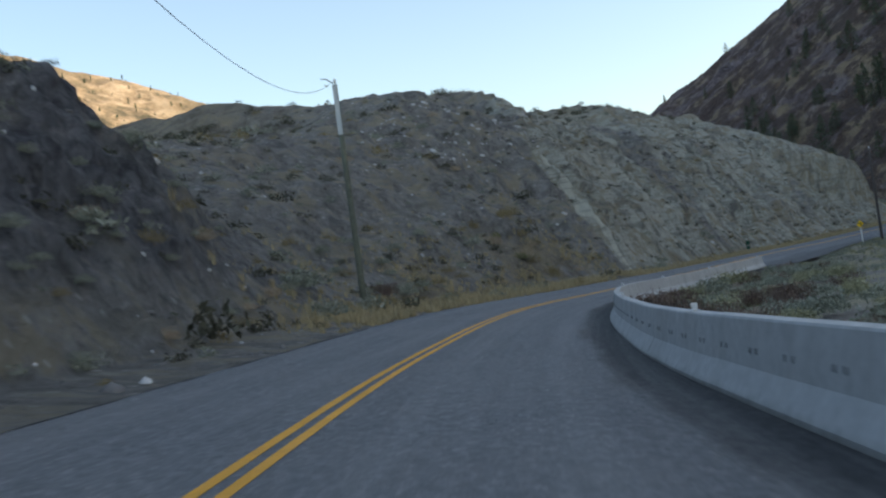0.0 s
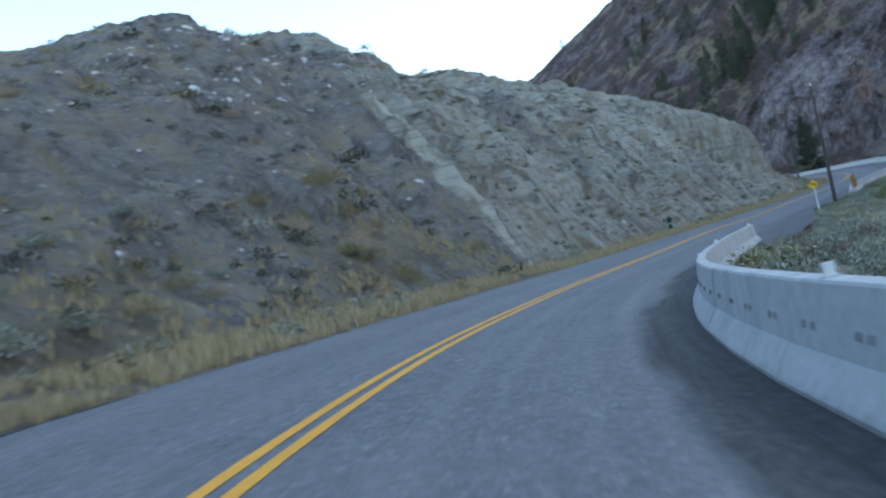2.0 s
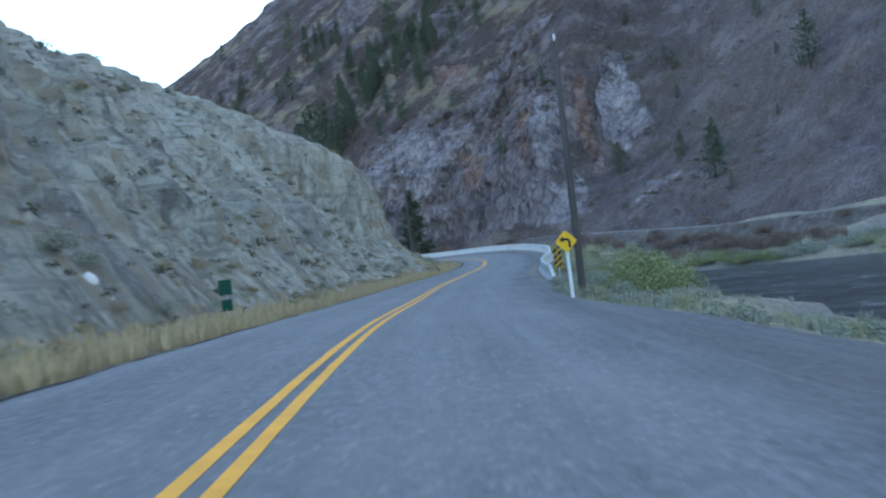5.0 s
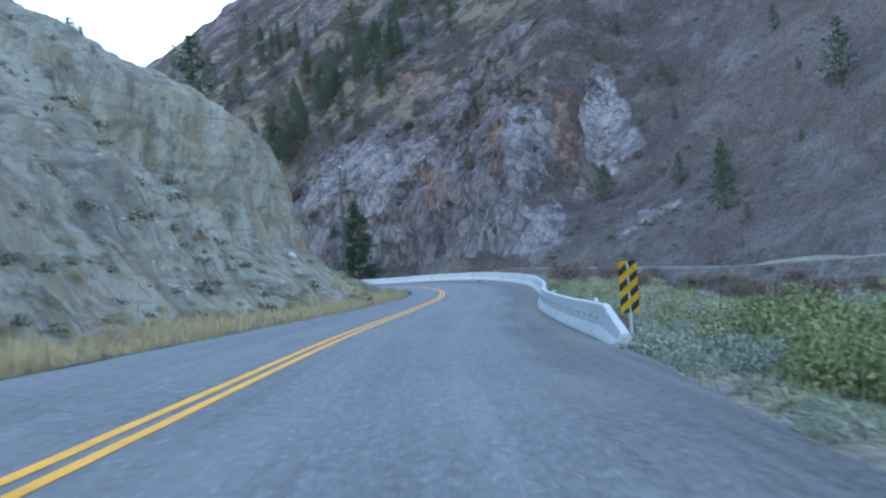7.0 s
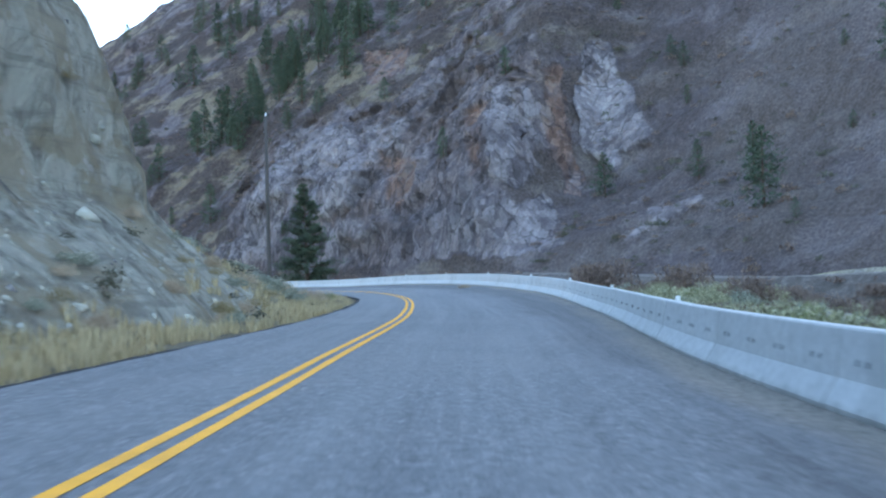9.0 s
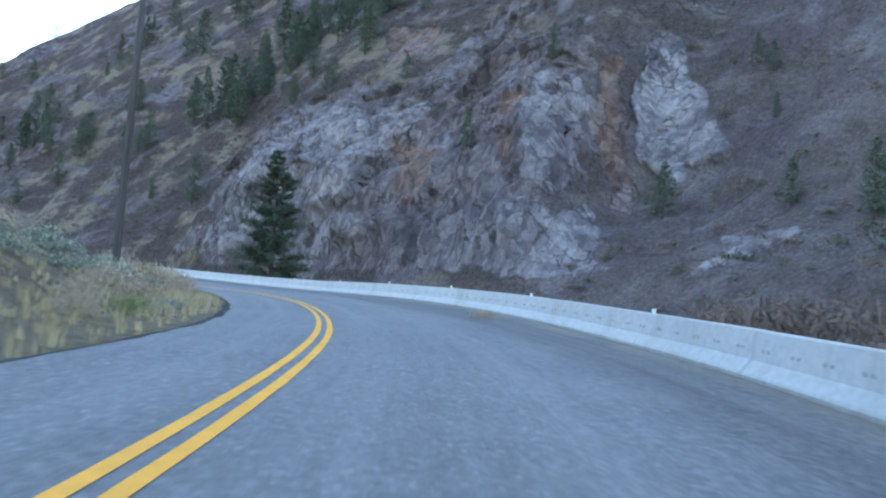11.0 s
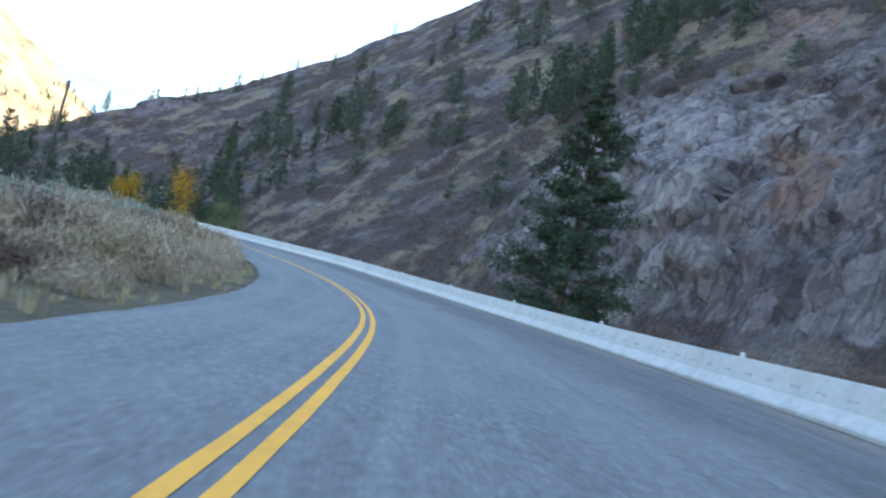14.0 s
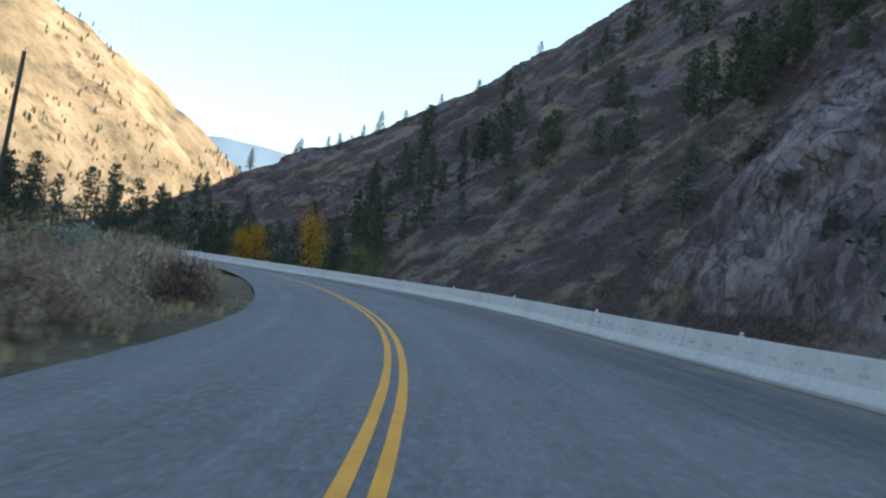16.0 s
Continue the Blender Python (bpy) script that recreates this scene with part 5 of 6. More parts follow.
def tuft_template(seed, n=16, h=0.36, spread=0.2):
    rng = np.random.default_rng(seed)
    vs, ts = [], []
    for k in range(n):
        a = rng.uniform(0, 2 * np.pi)
        p = np.array([math.cos(a), math.sin(a), 0]) * rng.uniform(0, spread)
        lean = np.array([math.cos(a), math.sin(a), 0]) * rng.uniform(0.05, 0.45) * h
        side = np.array([-math.sin(a), math.cos(a), 0]) * 0.012 * rng.uniform(0.7, 1.6)
        hh = h * rng.uniform(0.55, 1.15)
        b = len(vs)
        vs += [p - side, p + side, p + lean * 0.4 + side * 0.8 + [0, 0, hh * 0.6], p + lean * 0.4 - side * 0.8 + [0, 0, hh * 0.6], p + lean + [0, 0, hh]]
        ts += [(b, b + 1, b + 2), (b, b + 2, b + 3), (b + 3, b + 2, b + 4)]
    return np.array(vs), np.array(ts)


def rock_template(seed, sub=2):
    bm = bmesh.new()
    bmesh.ops.create_icosphere(bm, subdivisions=sub, radius=0.5)
    rng = random.Random(seed)
    off = Vector((rng.uniform(-50, 50), rng.uniform(-50, 50), 0))
    ax = Vector((rng.uniform(0.8, 1.25), rng.uniform(0.6, 1.0), rng.uniform(0.45, 0.75)))
    cuts = [(Vector((rng.uniform(-1, 1), rng.uniform(-1, 1), rng.uniform(-0.3, 1))).normalized(), rng.uniform(0.28, 0.42)) for _ in range(7)]
    for v in bm.verts:
        for n, d in cuts:
            e = v.co.dot(n) - d
            if e > 0:
                v.co -= n * e
        v.co *= 1 + 0.16 * noise.noise(v.co * 3 + off)
        v.co = Vector((v.co.x * ax.x, v.co.y * ax.y, v.co.z * ax.z))
    v = np.array([q.co[:] for q in bm.verts])
    t = np.array([[q.index for q in f.verts] for f in bm.faces])
    bm.free()
    return v, t


def tri_mesh(name, v, t, material, smooth=False):
    me = bpy.data.meshes.new(name)
    me.vertices.add(len(v))
    me.vertices.foreach_set("co", np.asarray(v, np.float32).ravel())
    me.loops.add(t.size)
    me.loops.foreach_set("vertex_index", np.asarray(t, np.int32).ravel())
    me.polygons.add(len(t))
    me.polygons.foreach_set("loop_start", np.arange(0, t.size, 3, dtype=np.int32))
    me.polygons.foreach_set("loop_total", np.full(len(t), 3, dtype=np.int32))
    me.update(calc_edges=True)
    me.materials.append(material)
    if smooth:
        me.shade_smooth()
    return me


def scatter_stuff(name, templates, places, material, label, category):
    """Many small plants or stones joined into one object; places: x, y, z, scale, height scale, turn."""
    rng = np.random.default_rng(len(places))
    vs, ts, n = [], [], 0
    which = rng.integers(0, len(templates), len(places))
    for j, (v, t) in enumerate(templates):
        p = np.array([q for q, w in zip(places, which) if w == j])
        if not len(p):
            continue
        ca, sa = np.cos(p[:, 5])[:, None], np.sin(p[:, 5])[:, None]
        X = p[:, 0:1] + p[:, 3:4] * (v[None, :, 0] * ca - v[None, :, 1] * sa)
        Y = p[:, 1:2] + p[:, 3:4] * (v[None, :, 0] * sa + v[None, :, 1] * ca)
        Z = p[:, 2:3] + p[:, 4:5] * v[None, :, 2]
        m = len(v)
        vs.append(np.stack([X, Y, Z], -1).reshape(-1, 3))
        ts.append((t[None] + (np.arange(len(p)) * m)[:, None, None] + n).reshape(-1, 3))
        n += m * len(p)
    ob = new(name, tri_mesh(name, np.concatenate(vs), np.concatenate(ts), material))
    return tagged(ob, label, category, kind="stuff")


# heights of the built surfaces, to set things on them
from_objects = {}


def drop(x, y, z_top=400.0):
    """Height of the land at x, y."""
    deps = from_objects.get("deps")
    hit, place, *_ = scene.ray_cast(deps, Vector((x, y, z_top)), Vector((0, 0, -1)))
    return place.z if hit else None


def conifer(seed, h, r, n, bare=0.12, fat=1.05):
    """A pine: tapered trunk, whorls of drooping limbs, and sprays of needles along them. Returns the thing at the origin."""
    rng = np.random.default_rng(seed)
    root = new("pine_tree")
    bm = bmesh.new()
    bend = rng.uniform(-0.02, 0.02, 2) * h
    spine = [(bend[0] * t * t, bend[1] * t * t, h * t) for t in (-0.06, 0.0, 0.3, 0.6, 0.85, 1.0)]
    tube(bm, spine, [h * q for q in (0.020, 0.018, 0.013, 0.008, 0.004, 0.0012)], 8)
    cs = []
    levels = int(10 + h * 1.2)
    for k in range(levels):
        t = bare + (1 - bare) * ((k + rng.uniform(-0.3, 0.3)) / levels)
        t = min(max(t, bare), 0.985)
        reach = r * (1 - t) ** 0.75 * (0.8 + 0.3 * rng.uniform()) * (0.88 + 0.18 * math.sin(t * 11 + seed) ** 2) * min(1.0, 0.65 + (t - bare) * 3)
        for j in range(rng.integers(6, 10)):
            a = rng.uniform(0, 2 * np.pi)
            ln = reach * rng.uniform(0.5, 1.08) + 0.06 * r
            up = rng.uniform(-0.22, 0.22) + 0.45 * t
            tip = np.array([math.cos(a) * ln, math.sin(a) * ln, up * ln])
            o = np.array([bend[0] * t * t, bend[1] * t * t, h * t])
            if n > 5000 and ln > 0.5:
                tube(bm, [tuple(o), tuple(o + tip * 0.55), tuple(o + tip * 0.95)], (h * 0.0035, h * 0.0022, h * 0.0008), 4, False)
            m = max(2, int(n / levels / 7.5 * (0.35 + ln / r)))
            # needles gather in tufts along the limb
            knots = rng.uniform(0.3, 1.02, max(2, m // 5))
            u = knots[rng.integers(0, len(knots), m)][:, None] + rng.normal(size=(m, 1)) * 0.05
            cs.append(o + tip * u + rng.normal(size=(m, 3)) * np.array([0.12, 0.12, 0.11]) * (ln * 0.45 + 0.25) + np.array([0, 0, 0.05 * ln]))
    part("trunk", bm, M_BARK, root)
    v, t = leaf_cloud(rng, np.concatenate(cs), 0.055 * h ** 0.55 * fat, 0.1, 2.9, n > 5000)
    crown = new("crown", tri_mesh("crown", v, t, M_NEEDLE))
    crown.parent = root
    return root


def broadleaf(seed, h, r, n, material, label, category="tree"):
    rng = np.random.default_rng(seed)
    root = new("tree")
    bm = bmesh.new()
    tube(bm, [(0, 0, -0.4), (0.05, 0, h * 0.3), (0.1, 0.1, h * 0.75)], (0.02 * h, 0.016 * h, 0.004 * h), 7)
    cs = []
    for k in range(11):
        a, t = rng.uniform(0, 2 * np.pi), rng.uniform(0.25, 0.95)
        tip = np.array([math.cos(a) * r * rng.uniform(0.2, 0.75) * (1.15 - t), math.sin(a) * r * rng.uniform(0.2, 0.75) * (1.15 - t), h * t])
        tube(bm, [(0.03, 0, h * t * 0.6), tuple(tip)], (0.008 * h, 0.003 * h), 5)
        cs.append(tip + rng.normal(size=(n // 11, 3)) * np.array([r * 0.24, r * 0.24, h * 0.10]))
    part("trunk", bm, M_BARK, root)
    v, t = leaf_cloud(rng, np.concatenate(cs), 0.05 * h ** 0.7, 0.1, 1.4)
    c = new("crown", tri_mesh("crown", v, t, material))
    c.parent = root
    return tagged(root, label, category)


overflow = {}


def shrub_kind(name, material, label, category, group, seeds, **kw):
    """Some shapes of one kind of shrub; set() places a copy."""
    templates = [shrub_template(sd, **kw) for sd in seeds]
    meshes = [tri_mesh(name, v, t, material) for v, t in templates]

    count = itertools.count()

    def place(x, y, z, size, hs=1.0, turn=0.0, tilt=0.0):
        if next(count) > 285:
            overflow.setdefault(name, (templates, material, label, category, []))[-1].append((x, y, z - 0.05, size, size * hs, radians(turn)))
            return None
        ob = new(name, meshes[int(abs(x * 7.3 + y * 3.1)) % len(meshes)])
        ob.matrix_world = pose(x, y, z - 0.05, tilt, 0, turn) @ Matrix.Diagonal((size, size, size * hs, 1))
        return tagged(ob, label, category, group)
    return place


def build_plants():
    bpy.context.view_layer.update()
    from_objects["deps"] = bpy.context.evaluated_depsgraph_get()
    rng = np.random.default_rng(12)
    sage = shrub_kind("sagebrush", M_SAGE, "grey-green sagebrush clump in dry ground beside the road", "shrub", "sagebrush clumps", (1, 2, 3, 4), n=900, size=0.085)
    rabbit = shrub_kind("rabbitbrush", M_RABBIT, "yellowish rabbitbrush with feathery tips by the river", "shrub", "rabbitbrush clumps", (5, 6, 7), n=800, size=0.10, tall=0.25)
    dry = shrub_kind("dry_bush", M_DRY, "dry tan weed bush leaning over the asphalt edge", "shrub", "dry bushes at the bend", (8, 9, 10), n=2000, size=0.10, tall=0.35, aspect=7.0)
    brown = shrub_kind("bare_bush", M_BROWN, "leafless brown bush of dense twigs", "shrub", "bare brown bushes", (11, 12), n=1500, size=0.13, tall=0.1, aspect=7.0)
    green = shrub_kind("willow_bush", M_LEAF, "green willow bush on the river bank", "shrub", "willow bushes", (13, 14), n=2600, size=0.055, tall=0.1)
    ochre = shrub_kind("ochre_weed", M_OCHRE, "ochre autumn weed clump at the foot of the slope", "shrub", "ochre weeds", (15, 16, 17), n=1000, size=0.10, aspect=5.0)

    def on(x, y, place, size, hs=1.0):
        z = drop(x, y)
        if z is not None:
            place(x, y, z, size, hs, rng.uniform(0, 360))

    def line_xy(s, c):
        p = at_line(s, c)
        return p.x, p.y

    # the flat between the first bend and the river
    for k in range(130):
        s, c = rng.uniform(8, 132), 0.0
        c = float(verge_at(s)) + (1.2 if s < 74 else 0.9) + rng.gamma(1.5, 3.0)
        x, y = line_xy(s, c)
        if river_gap(np.array([x]), np.array([y]))[0][0] < 0.5:
            continue
        low = 0.55 if 80 < s < 116 else 1.0
        on(x, y, sage if rng.uniform() < 0.72 else rabbit, rng.uniform(0.45, 0.95) * low, rng.uniform(0.7, 1.0) * low)
    for k in range(60):
        s = rng.uniform(6, 78)
        x, y = line_xy(s, float(barrier_at(s)) + 1.3 + abs(rng.normal()) * 4.5)
        q = rng.uniform()
        on(x, y, sage if q < 0.62 else rabbit if q < 0.78 else brown, rng.uniform(0.75, 1.4), rng.uniform(0.75, 1.05))
    for x, y, sz in ((54.5, 117.5, 2.0), (56.0, 119.5, 2.3), (57.8, 121.5, 2.1), (52.6, 114.8, 1.6), (60.5, 126.0, 1.8), (53.2, 118.4, 1.5)):
        on(x, y, green, sz * 1.3, 0.95)
    for x, y, sz in ((51.8, 121.6, 0.9), (53.2, 122.6, 1.0), (54.6, 121.5, 1.1), (53.0, 120.3, 0.8), (55.8, 123.3, 1.1), (57.3, 122.2, 1.0), (55.2, 125.2, 1.0), (51.0, 119.6, 0.6)):
        on(x, y, sage, sz, 0.9)
    for s, off, sz in ((75.5, 0.9, 0.9), (76.6, 1.6, 0.8), (77.8, 0.8, 0.7), (76.4, 3.0, 1.0), (79.0, 1.8, 0.7), (74.6, 2.2, 1.0), (78.5, 3.6, 0.9)):
        x, y = line_xy(s, float(verge_at(s)) + off)
        on(x, y, sage, sz, 0.85)
    # behind the second barrier
    for k in range(150):
        s = rng.uniform(138, 330)
        c = float(barrier_at(s)) + 1.0 + rng.gamma(1.5, 2.2)
        x, y = line_xy(s, c)
        q = rng.uniform()
        if river_gap(np.array([x]), np.array([y]))[0][0] < 0.3:
            continue
        on(x, y, sage if q < 0.45 else rabbit if q < 0.8 else brown, rng.uniform(0.5, 1.05), rng.uniform(0.7, 1.0))
    for x, y, sz, kd in ((87.0, 160.5, 1.5, brown), (91.5, 168.0, 1.8, brown), (94.8, 176.8, 2.4, brown), (97.5, 181.0, 1.9, brown), (95.0, 163.0, 1.8, green), (103, 187, 1.8, brown), (131, 196, 2.3, brown), (133, 203, 2.5, brown), (130, 188, 2.0, brown), (134, 211, 2.0, brown)):
        on(x, y, kd, sz, 1.1)
    for k in range(120):
        s = rng.uniform(139, 205)
        x, y = line_xy(s, float(barrier_at(s)) + rng.uniform(1.3, 16.0))
        if river_gap(np.array([x]), np.array([y]))[0][0] < 0.3:
            continue
        q = rng.uniform()
        on(x, y, sage if q < 0.35 else rabbit if q < 0.75 else green if q < 0.8 else brown, rng.uniform(0.7, 1.3), rng.uniform(0.75, 1.0))
    for k in range(38):
        s = rng.uniform(190, 228)
        x, y = line_xy(s, float(left_edge(s)) - rng.uniform(2.5, 11.0))
        on(x, y, sage, rng.uniform(0.7, 1.3), rng.uniform(0.65, 0.9))
    # willows and brown bushes on the far bank
    for k in range(110):
        y = rng.uniform(120, 330)
        xc, hw = np.interp(y, RIVER[:, 1], RIVER[:, 0]), np.interp(y, RIVER[:, 1], RIVER_HALF)
        near = rng.uniform() < 0.5
        x = xc + hw + (rng.uniform(1.5, 4.5) if near else rng.uniform(5, 11))
        on(x, y, (sage if rng.uniform() < 0.6 else rabbit) if near else brown, rng.uniform(1.3, 2.4), rng.uniform(0.8, 1.1))
    for k in range(46):
        y = 118 + 110 * k / 45 + rng.uniform(-1, 1)
        x = float(np.interp(y, RIVER[:, 1], RIVER[:, 0]) + np.interp(y, RIVER[:, 1], RIVER_HALF)) + rng.uniform(1.0, 3.0)
        on(x, y, sage if rng.uniform() < 0.6 else rabbit if rng.uniform() < 0.6 else green, rng.uniform(1.5, 2.4), rng.uniform(0.8, 1.1))
    # thickets of bare brown bushes below the railway shelf
    for x, y, sz in ((138.5, 228.0, 2.6), (139.5, 230.5, 3.0), (138.8, 233.2, 2.5), (137.0, 226.0, 2.0), (133.2, 196.5, 2.3), (132.6, 193.0, 2.6), (133.4, 189.5, 2.4), (132.0, 186.0, 2.7), (133.0, 182.5, 2.5), (131.6, 179.5, 2.6), (132.4, 176.0, 2.4), (131.0, 172.0, 2.6)):
        on(x, y, brown, sz, rng.uniform(1.0, 1.25))
    for y, sz in ((181.5, 2.3), (185.0, 2.6), (188.2, 2.2), (194.0, 2.5)):
        x = float(np.interp(y, RIVER[:, 1], RIVER[:, 0]) + np.interp(y, RIVER[:, 1], RIVER_HALF)) + 1.6
        on(x, y, green, sz, 1.0)
    # dry bushes inside the left-hand bend
    for k in range(70):
        s = rng.uniform(196, 300)
        c = float(left_edge(s)) - 1.0 - rng.gamma(1.6, 1.6)
        x, y = line_xy(s, c)
        q = rng.uniform()
        late = s > 208
        back = c < float(left_edge(s)) - 4.0
        on(x, y, sage if back and q < 0.8 else dry if late else sage if q < 0.5 else green if q > 0.86 else dry, rng.uniform(0.5, 1.05) * (1.0 if late else 0.75), rng.uniform(0.75, 1.05))
    for k in range(125):
        s = rng.uniform(226, 308)
        x, y = line_xy(s, float(left_edge(s)) - rng.uniform(1.5, 4.4))
        q = rng.uniform()
        on(x, y, dry if q < 0.72 else brown if q < 0.86 else ochre, rng.uniform(0.6, 1.5), rng.uniform(0.85, 1.25))
    for k in range(45):
        s = rng.uniform(228, 312)
        x, y = line_xy(s, float(left_edge(s)) - rng.uniform(4.5, 10.0))
        on(x, y, sage, rng.uniform(0.8, 1.4), rng.uniform(0.8, 1.1))
    # weeds that look over the second barrier
    for k in range(80):
        s = rng.uniform(186, 290)
        x, y = line_xy(s, float(barrier_at(s)) + rng.uniform(0.95, 2.0))
        on(x, y, rabbit if rng.uniform() < 0.8 else sage, rng.uniform(0.55, 0.95), rng.uniform(0.9, 1.25))
    # weeds and bushes along the foot of the cut bank
    for k in range(70):
        s = rng.uniform(24, 190)
        w = rng.uniform(1.2, 5.5)
        x, y = line_xy(s, float(left_edge(s)) - w)
        q = rng.uniform()
        on(x, y, ochre if q < 0.5 else sage if q < 0.8 else dry, rng.uniform(0.3, 0.75), rng.uniform(0.7, 1.2))
    for x, y, sz, kd in ((-5.2, 40.0, 1.5, sage), (-4.2, 37.5, 1.2, sage), (-2.0, 49.5, 1.1, sage), (-2.8, 47.5, 0.9, brown), (24.6, 103.3, 0.8, sage), (25.6, 104.6, 0.7, sage)):
        on(x, y, kd, sz, 1.0)
    on(93.2, 187.7, dry, 0.55, 0.8)
    # the tall patch of autumn weeds beside the slide
    for k in range(16):
        x, y = 5.2 + rng.normal() * 1.1, 71.5 + rng.normal() * 1.9
        on(x, y, green if k in (3, 9) else dry if k % 4 == 1 else ochre, rng.uniform(0.55, 0.95), rng.uniform(1.1, 1.7))
    # bushes that stand out on the gravel slope, in front of the knoll
    for k in range(120):
        s, w = rng.uniform(14, 82), 2.6 + rng.gamma(1.5, 4.0)
        x, y = line_xy(s, float(left_edge(s)) - w)
        q = rng.uniform()
        if vnoise(np.array([s * 0.12]), np.array([w * 0.16]), 8)[0] < -0.08:
            continue
        on(x, y, sage if q < 0.68 else ochre if q < 0.86 else dry, rng.uniform(0.35, 0.8), rng.uniform(0.7, 1.0))
    # dark bushes at the foot of the silt cut and in its gullies
    for k in range(60):
        s, w = rng.uniform(84, 166), 2.4 + rng.gamma(1.2, 3.0)
        x, y = line_xy(s, float(left_edge(s)) - w)
        on(x, y, sage if rng.uniform() < 0.55 else ochre, rng.uniform(0.25, 0.6), rng.uniform(0.7, 1.0))
    for k in range(46):
        s, w = rng.uniform(136, 180), 1.9 + rng.gamma(1.4, 1.5)
        x, y = line_xy(s, float(left_edge(s)) - w)
        on(x, y, ochre if rng.uniform() < 0.6 else dry if rng.uniform() < 0.5 else sage, rng.uniform(0.25, 0.6), rng.uniform(0.8, 1.2))
    # sage edging the open shoulder between the two barriers
    for k in range(80):
        s = rng.uniform(80, 136)
        x, y = line_xy(s, float(verge_at(s)) + 0.6 + abs(rng.normal()) * 1.9)
        on(x, y, sage if rng.uniform() < 0.75 else rabbit, rng.uniform(0.3, 0.62), rng.uniform(0.75, 1.0))

    # shrubs all over the bank and along its crest, too many to count
    places = []
    while len(places) < 2100:
        s, w = rng.uniform(6, 195) if rng.uniform() < 0.6 else rng.uniform(6, 82), rng.uniform(1.5, 36)
        h = float(hill(np.array(s), np.array(w)))
        silt = 74 < s < 182
        if w < 22 and silt and rng.uniform() < 0.15:
            continue
        x, y = line_xy(s, float(left_edge(s)) - w)
        z = drop(x, y)
        sz = (rng.gamma(2.5, 0.10) + 0.1) * (1.35 if s < 82 else 1.1)
        places.append((x, y, z - 0.06, sz, sz * rng.uniform(0.7, 1.1), rng.uniform(0, 6.28)))
    for k in range(520):
        s, w = rng.uniform(84, 166), rng.uniform(2.5, 19)
        x, y = line_xy(s, float(left_edge(s)) - w)
        sz = rng.gamma(2.5, 0.11) + 0.14
        places.insert(0, (x, y, drop(x, y) - 0.06, sz, sz * rng.uniform(0.7, 1.1), rng.uniform(0, 6.28)))
    crest_line = []
    for k in range(230):
        s = rng.uniform(36, 172)
        ww = np.arange(6, 40, 0.7)
        hh = hill(np.full(len(ww), s), ww)
        w = float(ww[np.argmax(hh > 0.93 * hh.max())]) + rng.uniform(-1.5, 5)
        x, y = line_xy(s, float(left_edge(s)) - w)
        sz = rng.gamma(3.0, 0.18) + 0.3
        crest_line.append((x, y, drop(x, y) - 0.08, sz, sz * rng.uniform(0.7, 1.1), rng.uniform(0, 6.28)))
    small = [shrub_template(sd, n=100, size=0.2, aspect=2.6) for sd in (21, 22, 23)]
    scatter_stuff("crest_scrub", small, crest_line, M_SCRUB, "dull-green bushes along the crest of the cut bank", "scrub")
    scatter_stuff("hillside_scrub", small, places[:1700], M_SCRUB, "small dull-green scrub dotted over the cut bank", "scrub")
    scatter_stuff("hillside_scrub", small, places[1700:2300], M_SAGE, "small grey sagebrush dotted over the cut bank", "scrub")

    scatter_stuff("hillside_scrub", small, places[2300:], M_OCHRE, "small ochre weeds dotted over the cut bank", "scrub")

    # straw grass: a fringe along the left edge, the inside of the bend, and the river flat
    tufts = [tuft_template(sd) for sd in (31, 32, 33, 34)]
    places = []
    for k in range(15000):
        s = rng.uniform(30, 300)
        dens = np.interp(s, [30, 60, 74, 85, 180, 200, 300], [0.35, 0.5, 0.8, 1, 1, 1, 0.9])
        if rng.uniform() > dens or (190 < s < 230 and rng.uniform() < 0.55) or (s >= 230 and rng.uniform() < 0.7):
            continue
        if k % 3 == 0:
            s = rng.uniform(34, 80)
        w = 0.3 + abs(rng.normal()) * (3.2 if s < 80 else 1.25 if s < 185 else 3.2)
        x, y = line_xy(s, float(left_edge(s)) - w)
        z = drop(x, y)
        if s < 185 and vnoise(np.array([s * 0.35]), np.array([w * 0.6]), 19)[0] < rng.uniform(-0.35, 0.15):
            continue
        sz = rng.uniform(0.45, 1.0) * (0.95 if s < 185 else 0.8)
        places.append((x, y, z - 0.03, sz, sz * rng.uniform(0.6, 1.4), rng.uniform(0, 6.28)))
    scatter_stuff("roadside_grass", tufts, places, M_STRAW, "dry straw-coloured grass along the road edge", "grass")
    places = []
    for k in range(4200):
        s = rng.uniform(70, 330)
        b = float(barrier_at(s))
        lo = float(verge_at(s)) + 0.6
        x, y = line_xy(s, lo + abs(rng.normal()) * 5)
        if river_gap(np.array([x]), np.array([y]))[0][0] < 0.3:
            continue
        z = drop(x, y)
        sz = rng.uniform(0.6, 1.4) * (0.7 if s < 134 else 1.0)
        places.append((x, y, z - 0.03, sz, sz * rng.uniform(0.5, 1.1), rng.uniform(0, 6.28)))
    scatter_stuff("river_flat_grass", tufts, places[::3], M_RABBIT, "yellow-green grass on the flat by the river", "grass")
    scatter_stuff("river_flat_grass", tufts, places[1::3] + places[2::3], M_SAGE, "grey-green grass on the flat by the river", "grass")

    for name, (templates, material, label, category, spots) in overflow.items():
        scatter_stuff(name + "_drift", templates, spots, material, label, category)
    # scrub on the mountain
    X, Y, Z = MGRID
    rows = np.where((Y[:, 0] > 150) & (Y[:, 0] < 640))[0]
    places = []
    for k in range(4200):
        i, j = rng.choice(rows), rng.integers(3, 160)
